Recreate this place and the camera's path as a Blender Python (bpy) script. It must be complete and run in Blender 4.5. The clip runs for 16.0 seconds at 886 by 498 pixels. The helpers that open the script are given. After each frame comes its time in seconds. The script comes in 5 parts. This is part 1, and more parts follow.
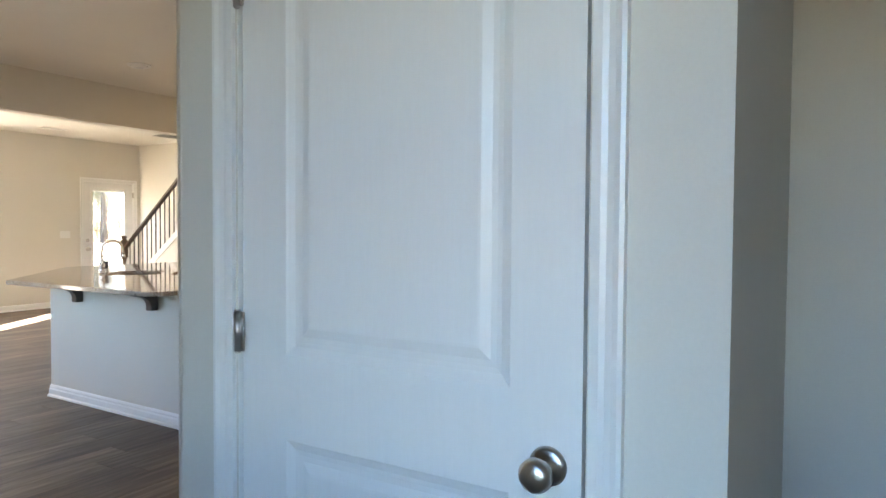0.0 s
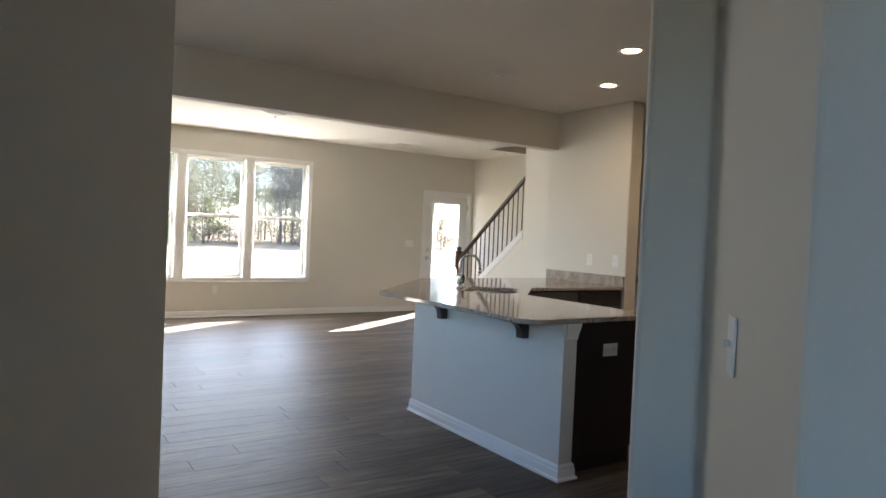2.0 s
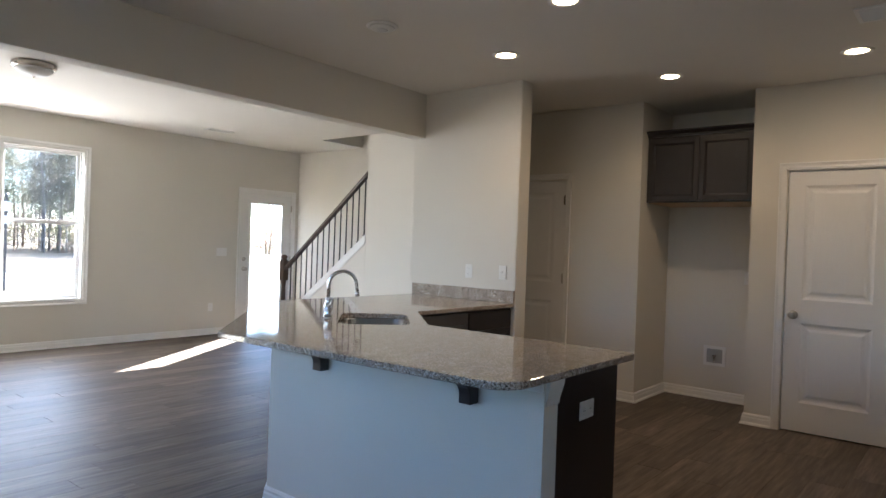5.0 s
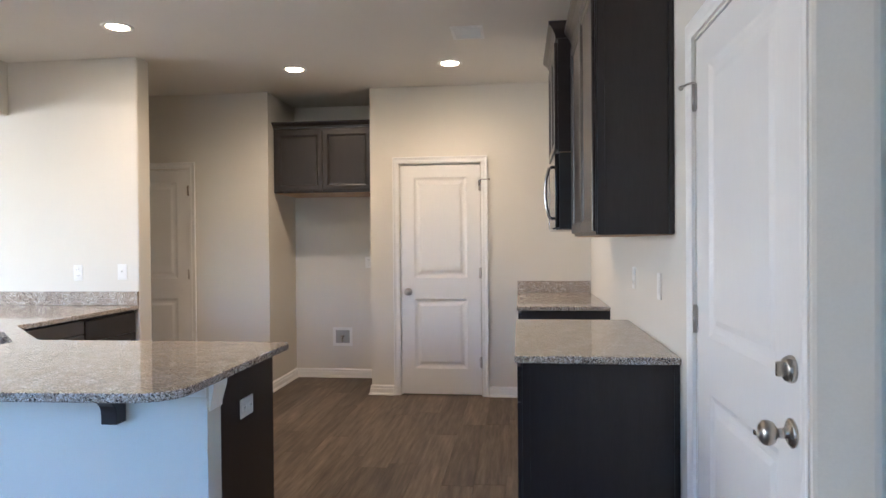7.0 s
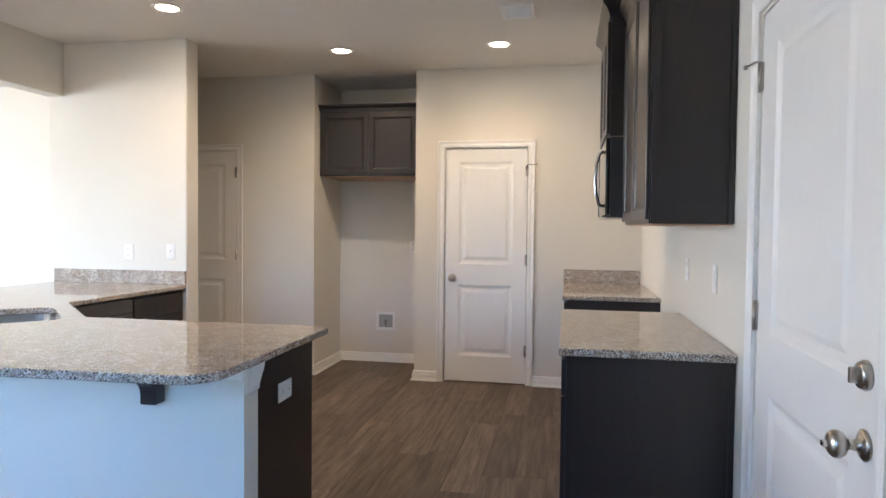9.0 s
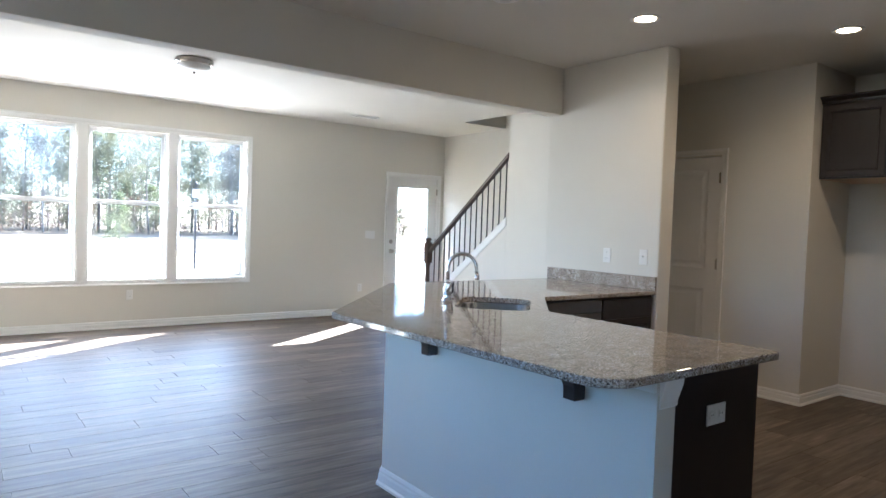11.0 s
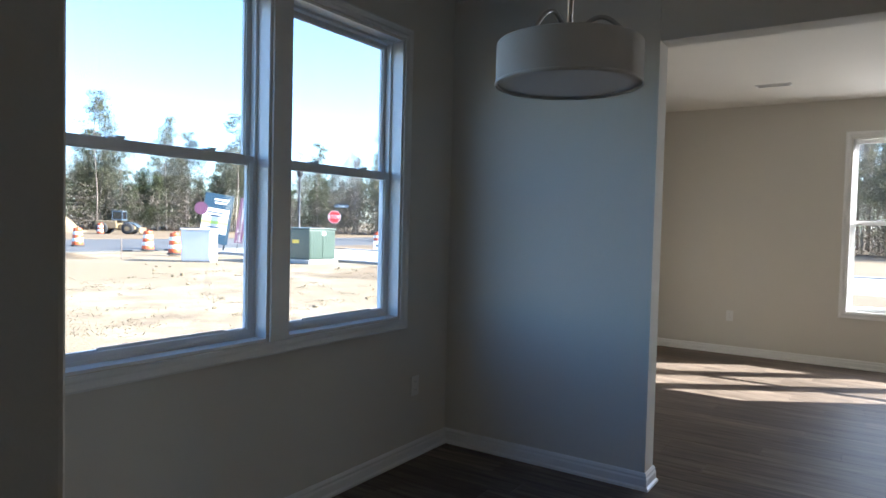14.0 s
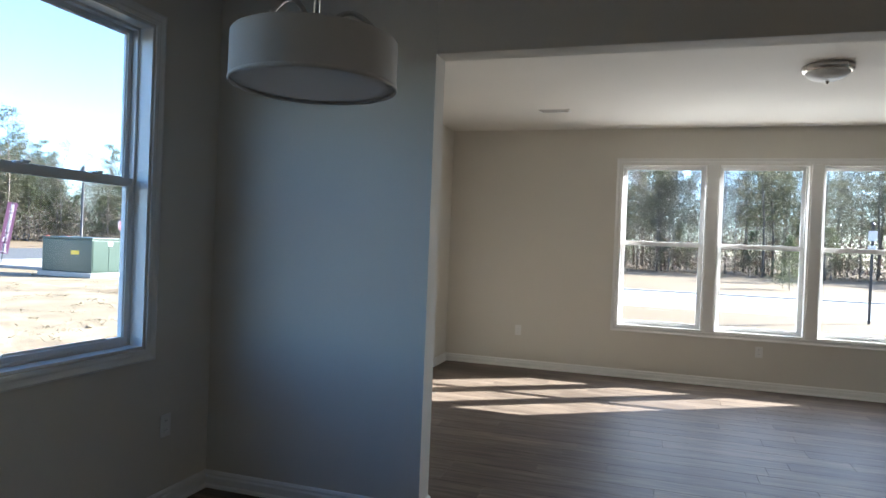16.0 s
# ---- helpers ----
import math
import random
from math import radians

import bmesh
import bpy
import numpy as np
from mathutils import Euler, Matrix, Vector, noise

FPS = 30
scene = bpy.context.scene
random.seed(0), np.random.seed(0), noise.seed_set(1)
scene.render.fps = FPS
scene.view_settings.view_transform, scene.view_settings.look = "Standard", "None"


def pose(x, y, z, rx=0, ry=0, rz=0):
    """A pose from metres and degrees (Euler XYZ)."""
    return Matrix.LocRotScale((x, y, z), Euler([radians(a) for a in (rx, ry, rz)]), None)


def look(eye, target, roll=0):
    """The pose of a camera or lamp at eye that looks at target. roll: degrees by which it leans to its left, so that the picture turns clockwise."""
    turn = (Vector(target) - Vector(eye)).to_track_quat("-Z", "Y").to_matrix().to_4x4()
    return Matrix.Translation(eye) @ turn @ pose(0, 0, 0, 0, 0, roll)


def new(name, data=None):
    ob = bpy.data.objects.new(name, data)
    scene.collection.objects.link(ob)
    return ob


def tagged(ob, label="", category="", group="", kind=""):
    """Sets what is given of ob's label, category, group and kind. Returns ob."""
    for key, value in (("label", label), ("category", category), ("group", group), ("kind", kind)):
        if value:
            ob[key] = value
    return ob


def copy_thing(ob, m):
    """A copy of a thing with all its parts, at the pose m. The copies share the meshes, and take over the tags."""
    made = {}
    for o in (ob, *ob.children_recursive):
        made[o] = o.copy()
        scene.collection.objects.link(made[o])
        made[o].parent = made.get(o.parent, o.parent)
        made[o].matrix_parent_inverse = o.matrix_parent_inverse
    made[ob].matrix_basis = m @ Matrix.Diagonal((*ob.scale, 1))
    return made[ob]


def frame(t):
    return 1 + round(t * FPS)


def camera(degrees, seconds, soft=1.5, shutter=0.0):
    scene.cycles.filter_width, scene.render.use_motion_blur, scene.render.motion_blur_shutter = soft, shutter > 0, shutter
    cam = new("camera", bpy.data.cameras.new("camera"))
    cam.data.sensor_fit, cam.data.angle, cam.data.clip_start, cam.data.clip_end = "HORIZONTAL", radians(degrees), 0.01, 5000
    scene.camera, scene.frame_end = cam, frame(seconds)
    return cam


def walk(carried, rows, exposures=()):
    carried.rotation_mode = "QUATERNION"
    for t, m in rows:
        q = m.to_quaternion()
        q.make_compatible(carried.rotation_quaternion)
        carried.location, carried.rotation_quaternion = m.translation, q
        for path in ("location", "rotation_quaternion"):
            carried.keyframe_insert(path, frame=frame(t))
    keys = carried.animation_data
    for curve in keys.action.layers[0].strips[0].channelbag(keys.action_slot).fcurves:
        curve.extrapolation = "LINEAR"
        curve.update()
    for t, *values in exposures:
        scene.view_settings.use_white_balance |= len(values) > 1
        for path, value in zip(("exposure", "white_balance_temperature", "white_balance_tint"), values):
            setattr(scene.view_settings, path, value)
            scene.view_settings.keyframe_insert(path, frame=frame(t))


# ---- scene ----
cam = camera(67.8, 16.0)
EXPOSURES = [(0, 5.1, 6700, 14), (0.5, 4.75, 6450, 12), (1, 4.4, 6250, 12), (1.5, 4.25, 6100, 12), (2, 4.15, 5950, 12), (3, 4.05, 5800, 12), (5.3, 4.3, 5450, 13), (6, 4.7, 5350, 14), (7, 5.4, 5300, 14),
             (8.2, 5.6, 5300, 14), (10.3, 4.95, 5200, 11), (11, 4.55, 5100, 10), (11.5, 4.05, 5100, 10), (12, 3.65, 5200, 10), (12.5, 3.45, 5300, 10), (13.5, 3.2, 5400, 11), (14.5, 3.0, 5500, 11), (16, 3.05, 5450, 10)]
PATH = [
    (0, (0.746, -0.063, 1.321), (2.452, 0.978, 1.256), 0.4),
    (0.5, (0.727, 0.1, 1.314), (2.126, 1.529, 1.256), 1.5),
    (1, (0.795, 0.314, 1.31), (1.998, 1.91, 1.242), 1.9),
    (1.5, (0.867, 0.569, 1.333), (1.985, 2.227, 1.278), 2.5),
    (2, (0.902, 0.846, 1.354), (1.998, 2.518, 1.309), 2.5),
    (2.5, (0.989, 1.114, 1.349), (2.096, 2.78, 1.314), 2.9),
    (3, (1.144, 1.37, 1.345), (2.272, 3.021, 1.312), 2.6),
    (3.2, (1.188, 1.462, 1.348), (2.325, 3.107, 1.314), 2.6),
    (5.3, (1.432, 2.373, 1.365), (3.116, 3.452, 1.37), 1.6),
    (5.5, (1.441, 2.388, 1.358), (3.216, 3.31, 1.374), 1.2),
    (6, (1.376, 2.431, 1.37), (3.288, 3.019, 1.388), 0.0),
    (6.5, (1.376, 2.464, 1.361), (3.341, 2.837, 1.362), -0.4),
    (7, (1.384, 2.479, 1.359), (3.37, 2.71, 1.338), -0.5),
    (7.5, (1.386, 2.489, 1.36), (3.381, 2.629, 1.323), -0.5),
    (8, (1.394, 2.501, 1.363), (3.391, 2.591, 1.308), -0.4),
    (8.2, (1.4, 2.509, 1.36), (3.398, 2.59, 1.3), -0.2),
    (10.3, (1.586, 2.306, 1.36), (3.156, 3.543, 1.295), 1.8),
    (10.5, (1.591, 2.28, 1.353), (3.082, 3.612, 1.291), 1.8),
    (11, (1.687, 2.288, 1.36), (2.888, 3.885, 1.284), 2.0),
    (11.5, (1.82, 2.344, 1.359), (2.508, 4.219, 1.268), 2.2),
    (12, (1.895, 2.408, 1.369), (2.155, 4.388, 1.264), 2.5),
    (12.5, (1.913, 2.544, 1.377), (1.841, 4.539, 1.264), 2.3),
    (13, (1.986, 2.672, 1.387), (1.592, 4.63, 1.284), 2.0),
    (13.5, (2.142, 2.778, 1.375), (1.359, 4.617, 1.288), 1.4),
    (14, (2.25, 2.836, 1.374), (1.143, 4.5, 1.297), 1.4),
    (14.5, (2.3, 2.909, 1.387), (1.107, 4.513, 1.323), 1.6),
    (15, (2.359, 2.965, 1.391), (1.189, 4.586, 1.348), 1.7),
    (15.5, (2.329, 3.103, 1.402), (1.331, 4.836, 1.362), 2.0),
    (16, (2.327, 3.188, 1.404), (1.718, 5.093, 1.384), 2.3),
]
walk(cam, [(t, look(eye, target, roll)) for t, eye, target, roll in PATH], EXPOSURES)

# ---- daylight ----
SUN_TO = Vector((1.48, 0.98, 1.0)).normalized()
world = bpy.data.worlds.new("world")
scene.world = world
world.use_nodes = True
wn = world.node_tree.nodes
sky = wn.new("ShaderNodeTexSky")
sky.sky_type = "NISHITA"
sky.sun_disc = False
sky.ozone_density, sky.dust_density = 4.2, 0.4
sky.sun_elevation = math.asin(SUN_TO.z)
sky.sun_rotation = math.atan2(SUN_TO.x, SUN_TO.y)
wn["Background"].inputs["Strength"].default_value = 0.08
world.node_tree.links.new(sky.outputs["Color"], wn["Background"].inputs["Color"])
sun_data = bpy.data.lights.new("sun", "SUN")
sun_data.energy, sun_data.angle, sun_data.color = 5.0, radians(0.5), (1.0, 0.9, 0.74)
sun = new("sun", sun_data)
sun.matrix_world = look(SUN_TO * 50, (0, 0, 0))
# added area lamp outside the living room windows, topping up the daylight indoors
fill_data = bpy.data.lights.new("window_fill", "AREA")
fill_data.shape, fill_data.size, fill_data.size_y = "RECTANGLE", 2.86, 1.78
fill_data.energy, fill_data.color = 9.0, (1.0, 0.96, 0.87)
fill_lamp = new("window_fill", fill_data)
fill_lamp.matrix_world = look((3.39, 10.95, 1.457), (3.39, 8.0, 0.5))


# ---- materials ----
def ramp(nt, fac, stops):
    r = nt.nodes.new("ShaderNodeValToRGB")
    r.color_ramp.elements[0].position, r.color_ramp.elements[0].color = stops[0][0], (*stops[0][1], 1)
    r.color_ramp.elements[1].position, r.color_ramp.elements[1].color = stops[-1][0], (*stops[-1][1], 1)
    for p, c in stops[1:-1]:
        e = r.color_ramp.elements.new(p)
        e.color = (*c, 1)
    nt.links.new(fac, r.inputs[0])
    return r.outputs[0]


def noise_tex(nt, vec, scale, detail=3.0, rough=0.5):
    n = nt.nodes.new("ShaderNodeTexNoise")
    n.inputs["Scale"].default_value, n.inputs["Detail"].default_value, n.inputs["Roughness"].default_value = scale, detail, rough
    if vec is not None:
        nt.links.new(vec, n.inputs["Vector"])
    return n.outputs["Fac"]


def where(nt, scale=(1, 1, 1)):
    """World position, scaled."""
    g = nt.nodes.new("ShaderNodeNewGeometry")
    m = nt.nodes.new("ShaderNodeVectorMath")
    m.operation = "MULTIPLY"
    m.inputs[1].default_value = scale
    nt.links.new(g.outputs["Position"], m.inputs[0])
    return m.outputs[0]


def material(name, rough=0.5, metal=0.0):
    m = bpy.data.materials.new(name)
    m.use_nodes = True
    nt = m.node_tree
    b = nt.nodes["Principled BSDF"]
    b.inputs["Roughness"].default_value, b.inputs["Metallic"].default_value = rough, metal
    return m, nt, b


def bump(nt, b, height, strength, distance=0.002):
    n = nt.nodes.new("ShaderNodeBump")
    n.inputs["Strength"].default_value, n.inputs["Distance"].default_value = strength, distance
    nt.links.new(height, n.inputs["Height"])
    nt.links.new(n.outputs[0], b.inputs["Normal"])


def plain(name, c, rough=0.5, metal=0.0, vary=0.06, fine=60.0, coarse=2.0, relief=0.0, stretch=(1, 1, 1)):
    """A base colour with grain at two scales, uneven gloss and fine relief."""
    m, nt, b = material(name, rough, metal)
    p = where(nt, stretch)
    a, d = noise_tex(nt, p, fine, 3), noise_tex(nt, p, coarse, 2)
    mix = nt.nodes.new("ShaderNodeMath")
    mix.operation = "ADD"
    nt.links.new(a, mix.inputs[0]), nt.links.new(d, mix.inputs[1])
    half = nt.nodes.new("ShaderNodeMath")
    half.operation = "MULTIPLY"
    half.inputs[1].default_value = 0.5
    nt.links.new(mix.outputs[0], half.inputs[0])
    lo, hi = [v * (1 - vary) for v in c], [min(1, v * (1 + vary)) for v in c]
    nt.links.new(ramp(nt, half.outputs[0], [(0.3, lo), (0.7, hi)]), b.inputs["Base Color"])
    gl = nt.nodes.new("ShaderNodeMapRange")
    gl.inputs["To Min"].default_value, gl.inputs["To Max"].default_value = max(0.02, rough - 0.05), min(1, rough + 0.06)
    nt.links.new(d, gl.inputs["Value"]), nt.links.new(gl.outputs[0], b.inputs["Roughness"])
    if relief:
        bump(nt, b, a, relief)
    return m


def plank_wood():
    m, nt, b = material("vinyl_plank", 0.32)
    b.inputs["Specular IOR Level"].default_value = 0.16
    g = nt.nodes.new("ShaderNodeNewGeometry")
    oi = nt.nodes.new("ShaderNodeObjectInfo")
    r = nt.nodes.new("ShaderNodeMath")
    r.operation = "ADD"
    nt.links.new(oi.outputs["Random"], r.inputs[0]), nt.links.new(g.outputs["Random Per Island"], r.inputs[1])
    fr = nt.nodes.new("ShaderNodeMath")
    fr.operation = "FRACT"
    nt.links.new(r.outputs[0], fr.inputs[0])
    off = nt.nodes.new("ShaderNodeVectorMath")
    off.operation = "MULTIPLY_ADD"
    off.inputs[1].default_value = (17, 5, 3)
    comb = nt.nodes.new("ShaderNodeCombineXYZ")
    for i in range(3):
        nt.links.new(fr.outputs[0], comb.inputs[i])
    nt.links.new(comb.outputs[0], off.inputs[0]), nt.links.new(where(nt, (1, 1, 1)), off.inputs[2])
    st = nt.nodes.new("ShaderNodeVectorMath")
    st.operation = "MULTIPLY"
    st.inputs[1].default_value = (1.3, 15, 1)
    nt.links.new(off.outputs[0], st.inputs[0])
    grain = noise_tex(nt, st.outputs[0], 2.2, 6, 0.62)
    st2 = nt.nodes.new("ShaderNodeVectorMath")
    st2.operation = "MULTIPLY"
    st2.inputs[1].default_value = (0.9, 7, 1)
    nt.links.new(off.outputs[0], st2.inputs[0])
    broad = noise_tex(nt, st2.outputs[0], 1.4, 3, 0.5)
    col = ramp(nt, grain, [(0.25, (0.055, 0.043, 0.033)), (0.5, (0.132, 0.106, 0.083)), (0.75, (0.226, 0.187, 0.152))])
    tone = ramp(nt, fr.outputs[0], [(0.0, (0.74, 0.72, 0.71)), (0.5, (0.94, 0.93, 0.92)), (1.0, (1.17, 1.15, 1.13))])
    mul = nt.nodes.new("ShaderNodeMix")
    mul.data_type, mul.blend_type = "RGBA", "MULTIPLY"
    mul.inputs["Factor"].default_value = 1.0
    nt.links.new(col, mul.inputs["A"]), nt.links.new(tone, mul.inputs["B"])
    mul2 = nt.nodes.new("ShaderNodeMix")
    mul2.data_type, mul2.blend_type = "RGBA", "MULTIPLY"
    mul2.inputs["Factor"].default_value = 0.6
    nt.links.new(mul.outputs["Result"], mul2.inputs["A"])
    nt.links.new(ramp(nt, broad, [(0.3, (0.65, 0.65, 0.66)), (0.7, (1.15, 1.13, 1.1))]), mul2.inputs["B"])
    nt.links.new(mul2.outputs["Result"], b.inputs["Base Color"])
    rr = nt.nodes.new("ShaderNodeMapRange")
    rr.inputs["To Min"].default_value, rr.inputs["To Max"].default_value = 0.4, 0.58
    nt.links.new(grain, rr.inputs["Value"]), nt.links.new(rr.outputs[0], b.inputs["Roughness"])
    bump(nt, b, grain, 0.25, 0.001)
    return m


def granite():
    """Polished granite: pale and tan crystals with black flecks, at two grain sizes."""
    m, nt, b = material("granite", 0.05)
    p = where(nt)
    warp = nt.nodes.new("ShaderNodeTexNoise")
    warp.inputs["Scale"].default_value, warp.inputs["Detail"].default_value = 90, 2
    nt.links.new(p, warp.inputs["Vector"])
    wob = nt.nodes.new("ShaderNodeVectorMath")
    wob.operation = "MULTIPLY_ADD"
    wob.inputs[1].default_value = (0.009, 0.009, 0.009)
    nt.links.new(warp.outputs["Color"], wob.inputs[0]), nt.links.new(p, wob.inputs[2])

    def cells(scale):
        v = nt.nodes.new("ShaderNodeTexVoronoi")
        v.inputs["Scale"].default_value = scale
        nt.links.new(wob.outputs[0], v.inputs["Vector"])
        sp = nt.nodes.new("ShaderNodeSeparateColor")
        nt.links.new(v.outputs["Color"], sp.inputs[0])
        return sp

    sp, fine = cells(235), cells(560)
    cell = ramp(nt, sp.outputs[0], [(0.0, (0.03, 0.029, 0.03)), (0.1, (0.06, 0.056, 0.055)), (0.14, (0.27, 0.22, 0.185)), (0.42, (0.43, 0.37, 0.315)), (0.66, (0.57, 0.525, 0.475)), (1.0, (0.78, 0.765, 0.745))])
    fleck = ramp(nt, fine.outputs[1], [(0.0, (0.2, 0.2, 0.2)), (0.16, (0.35, 0.34, 0.33)), (0.22, (0.95, 0.93, 0.9)), (1.0, (1.1, 1.08, 1.06))])
    big = ramp(nt, noise_tex(nt, p, 14, 4, 0.6), [(0.35, (0.78, 0.74, 0.7)), (0.65, (1.06, 1.05, 1.04))])
    out = cell
    for other in (fleck, big):
        mul = nt.nodes.new("ShaderNodeMix")
        mul.data_type, mul.blend_type = "RGBA", "MULTIPLY"
        mul.inputs["Factor"].default_value = 1.0
        nt.links.new(out, mul.inputs["A"]), nt.links.new(other, mul.inputs["B"])
        out = mul.outputs["Result"]
    nt.links.new(out, b.inputs["Base Color"])
    rr = nt.nodes.new("ShaderNodeMapRange")
    rr.inputs["To Min"].default_value, rr.inputs["To Max"].default_value = 0.03, 0.08
    nt.links.new(sp.outputs[1], rr.inputs["Value"]), nt.links.new(rr.outputs[0], b.inputs["Roughness"])
    return m


def glass():
    """Clear glass: see-through, with a gloss that grows at a slant."""
    m = bpy.data.materials.new("window_glass")
    m.use_nodes = True
    nt = m.node_tree
    nt.nodes.clear()
    out, mix = nt.nodes.new("ShaderNodeOutputMaterial"), nt.nodes.new("ShaderNodeMixShader")
    tr, gl, lw = nt.nodes.new("ShaderNodeBsdfTransparent"), nt.nodes.new("ShaderNodeBsdfGlossy"), nt.nodes.new("ShaderNodeLayerWeight")
    tr.inputs["Color"].default_value = (0.96, 0.972, 0.968, 1)
    gl.inputs["Roughness"].default_value = 0.01
    lw.inputs["Blend"].default_value = 0.5
    pw, sc = nt.nodes.new("ShaderNodeMath"), nt.nodes.new("ShaderNodeMath")
    pw.operation, sc.operation = "POWER", "MULTIPLY_ADD"
    pw.inputs[1].default_value = 5.0
    sc.inputs[1].default_value, sc.inputs[2].default_value = 0.5, 0.025
    nt.links.new(lw.outputs["Facing"], pw.inputs[0]), nt.links.new(pw.outputs[0], sc.inputs[0])
    nt.links.new(sc.outputs[0], mix.inputs[0]), nt.links.new(tr.outputs[0], mix.inputs[1]), nt.links.new(gl.outputs[0], mix.inputs[2])
    nt.links.new(mix.outputs[0], out.inputs[0])
    return m


def glow(name, c, strength):
    m, nt, b = material(name, 0.4)
    b.inputs["Base Color"].default_value = (*c, 1)
    b.inputs["Emission Color"].default_value = (*c, 1)
    b.inputs["Emission Strength"].default_value = strength
    return m


def leaf_material(name, stops):
    """Thin foliage: it lets about half of the light through."""
    m, nt, b = material(name, 0.6)
    g = nt.nodes.new("ShaderNodeNewGeometry")
    col = ramp(nt, g.outputs["Random Per Island"], stops)
    nt.links.new(col, b.inputs["Base Color"])
    b.inputs["Specular IOR Level"].default_value = 0.2
    tl_, mix = nt.nodes.new("ShaderNodeBsdfTranslucent"), nt.nodes.new("ShaderNodeMixShader")
    mix.inputs[0].default_value = 0.5
    nt.links.new(col, tl_.inputs["Color"])
    nt.links.new(b.outputs[0], mix.inputs[1]), nt.links.new(tl_.outputs[0], mix.inputs[2])
    nt.links.new(mix.outputs[0], nt.nodes["Material Output"].inputs["Surface"])
    return m


M_WALL = plain("wall_paint", (0.675, 0.642, 0.57), 0.75, vary=0.025, fine=180, coarse=1.2, relief=0.12)
M_CEIL = plain("ceiling_paint", (0.74, 0.71, 0.65), 0.85, vary=0.03, fine=120, coarse=1.5, relief=0.25)
M_TRIM = plain("trim_paint", (0.8, 0.79, 0.76), 0.3, vary=0.02, fine=80, coarse=3)
M_DOOR = plain("door_paint", (0.79, 0.78, 0.755), 0.34, vary=0.02, fine=140, coarse=3, relief=0.08, stretch=(1, 1, 0.08))
M_VINYL = plain("window_vinyl", (0.78, 0.78, 0.77), 0.35, vary=0.02)
M_FLOOR = plank_wood()
M_SUB = plain("subfloor", (0.03, 0.026, 0.022), 0.9)
M_GRAN = granite()
M_CAB = plain("espresso_wood", (0.021, 0.0165, 0.0165), 0.33, vary=0.25, fine=30, coarse=4, relief=0.1, stretch=(6, 6, 0.7))
M_CABIN = plain("birch_ply", (0.5, 0.33, 0.19), 0.5, vary=0.12, fine=40, coarse=6, stretch=(1, 8, 1))
M_STEEL = plain("stainless", (0.56, 0.56, 0.56), 0.22, 1.0, vary=0.05, fine=200, coarse=6, stretch=(1, 12, 1))
M_CHROME = plain("chrome", (0.75, 0.75, 0.76), 0.06, 1.0, vary=0.02)
M_NICKEL = plain("satin_nickel", (0.5, 0.47, 0.43), 0.28, 1.0, vary=0.05)
M_BLACK = plain("black_gloss", (0.012, 0.012, 0.014), 0.08, vary=0.1)
M_DARKP = plain("dark_plastic", (0.02, 0.02, 0.022), 0.45, vary=0.1)
M_PLATE = plain("white_plastic", (0.78, 0.77, 0.74), 0.3, vary=0.02)
M_SLOT = plain("outlet_slot", (0.05, 0.05, 0.05), 0.6)
M_OAK = plain("stained_oak", (0.075, 0.042, 0.024), 0.35, vary=0.25, fine=30, coarse=5, stretch=(6, 1, 6))
M_SHADE = plain("linen_shade", (0.62, 0.6, 0.56), 0.85, vary=0.05, fine=300, coarse=8, relief=0.3)
M_DIFF = plain("frosted_diffuser", (0.7, 0.7, 0.69), 0.5, vary=0.02)
M_GLASS = glass()
M_CAN = glow("lamp_glow", (1.0, 0.72, 0.4), 3.0)
M_SIDE = plain("house_siding", (0.55, 0.54, 0.5), 0.7, vary=0.05)


# ---- mesh helpers ----
def add_box(bm, x0, y0, z0, x1, y1, z1):
    x0, x1 = sorted((x0, x1))
    y0, y1 = sorted((y0, y1))
    z0, z1 = sorted((z0, z1))
    v = [bm.verts.new((x, y, z)) for x in (x0, x1) for y in (y0, y1) for z in (z0, z1)]
    for f in ((0, 1, 3, 2), (4, 6, 7, 5), (0, 4, 5, 1), (2, 3, 7, 6), (0, 2, 6, 4), (1, 5, 7, 3)):
        bm.faces.new([v[i] for i in f])


def box(x0, y0, z0, x1, y1, z1, bevel=0.0, seg=2):
    bm = bmesh.new()
    add_box(bm, x0, y0, z0, x1, y1, z1)
    if bevel:
        bmesh.ops.bevel(bm, geom=bm.edges[:], offset=bevel, segments=seg, affect="EDGES", profile=0.6)
    return bm


def prism(points, z0, z1, bevel=0.0, upright=False, seg=3):
    """An upright prism over a polygon; bevel rounds all edges, or only the upright ones."""
    bm = bmesh.new()
    lo, hi = [bm.verts.new((*p, z0)) for p in points], [bm.verts.new((*p, z1)) for p in points]
    n = len(points)
    bm.faces.new(lo[::-1]), bm.faces.new(hi)
    for i in range(n):
        bm.faces.new((lo[i], lo[(i + 1) % n], hi[(i + 1) % n], hi[i]))
    bmesh.ops.recalc_face_normals(bm, faces=bm.faces[:])
    if bevel:
        e = [e for e in bm.edges if not upright or abs(e.verts[0].co.z - e.verts[1].co.z) > 0.01]
        bmesh.ops.bevel(bm, geom=e, offset=bevel, segments=seg, affect="EDGES", profile=0.5)
    return bm


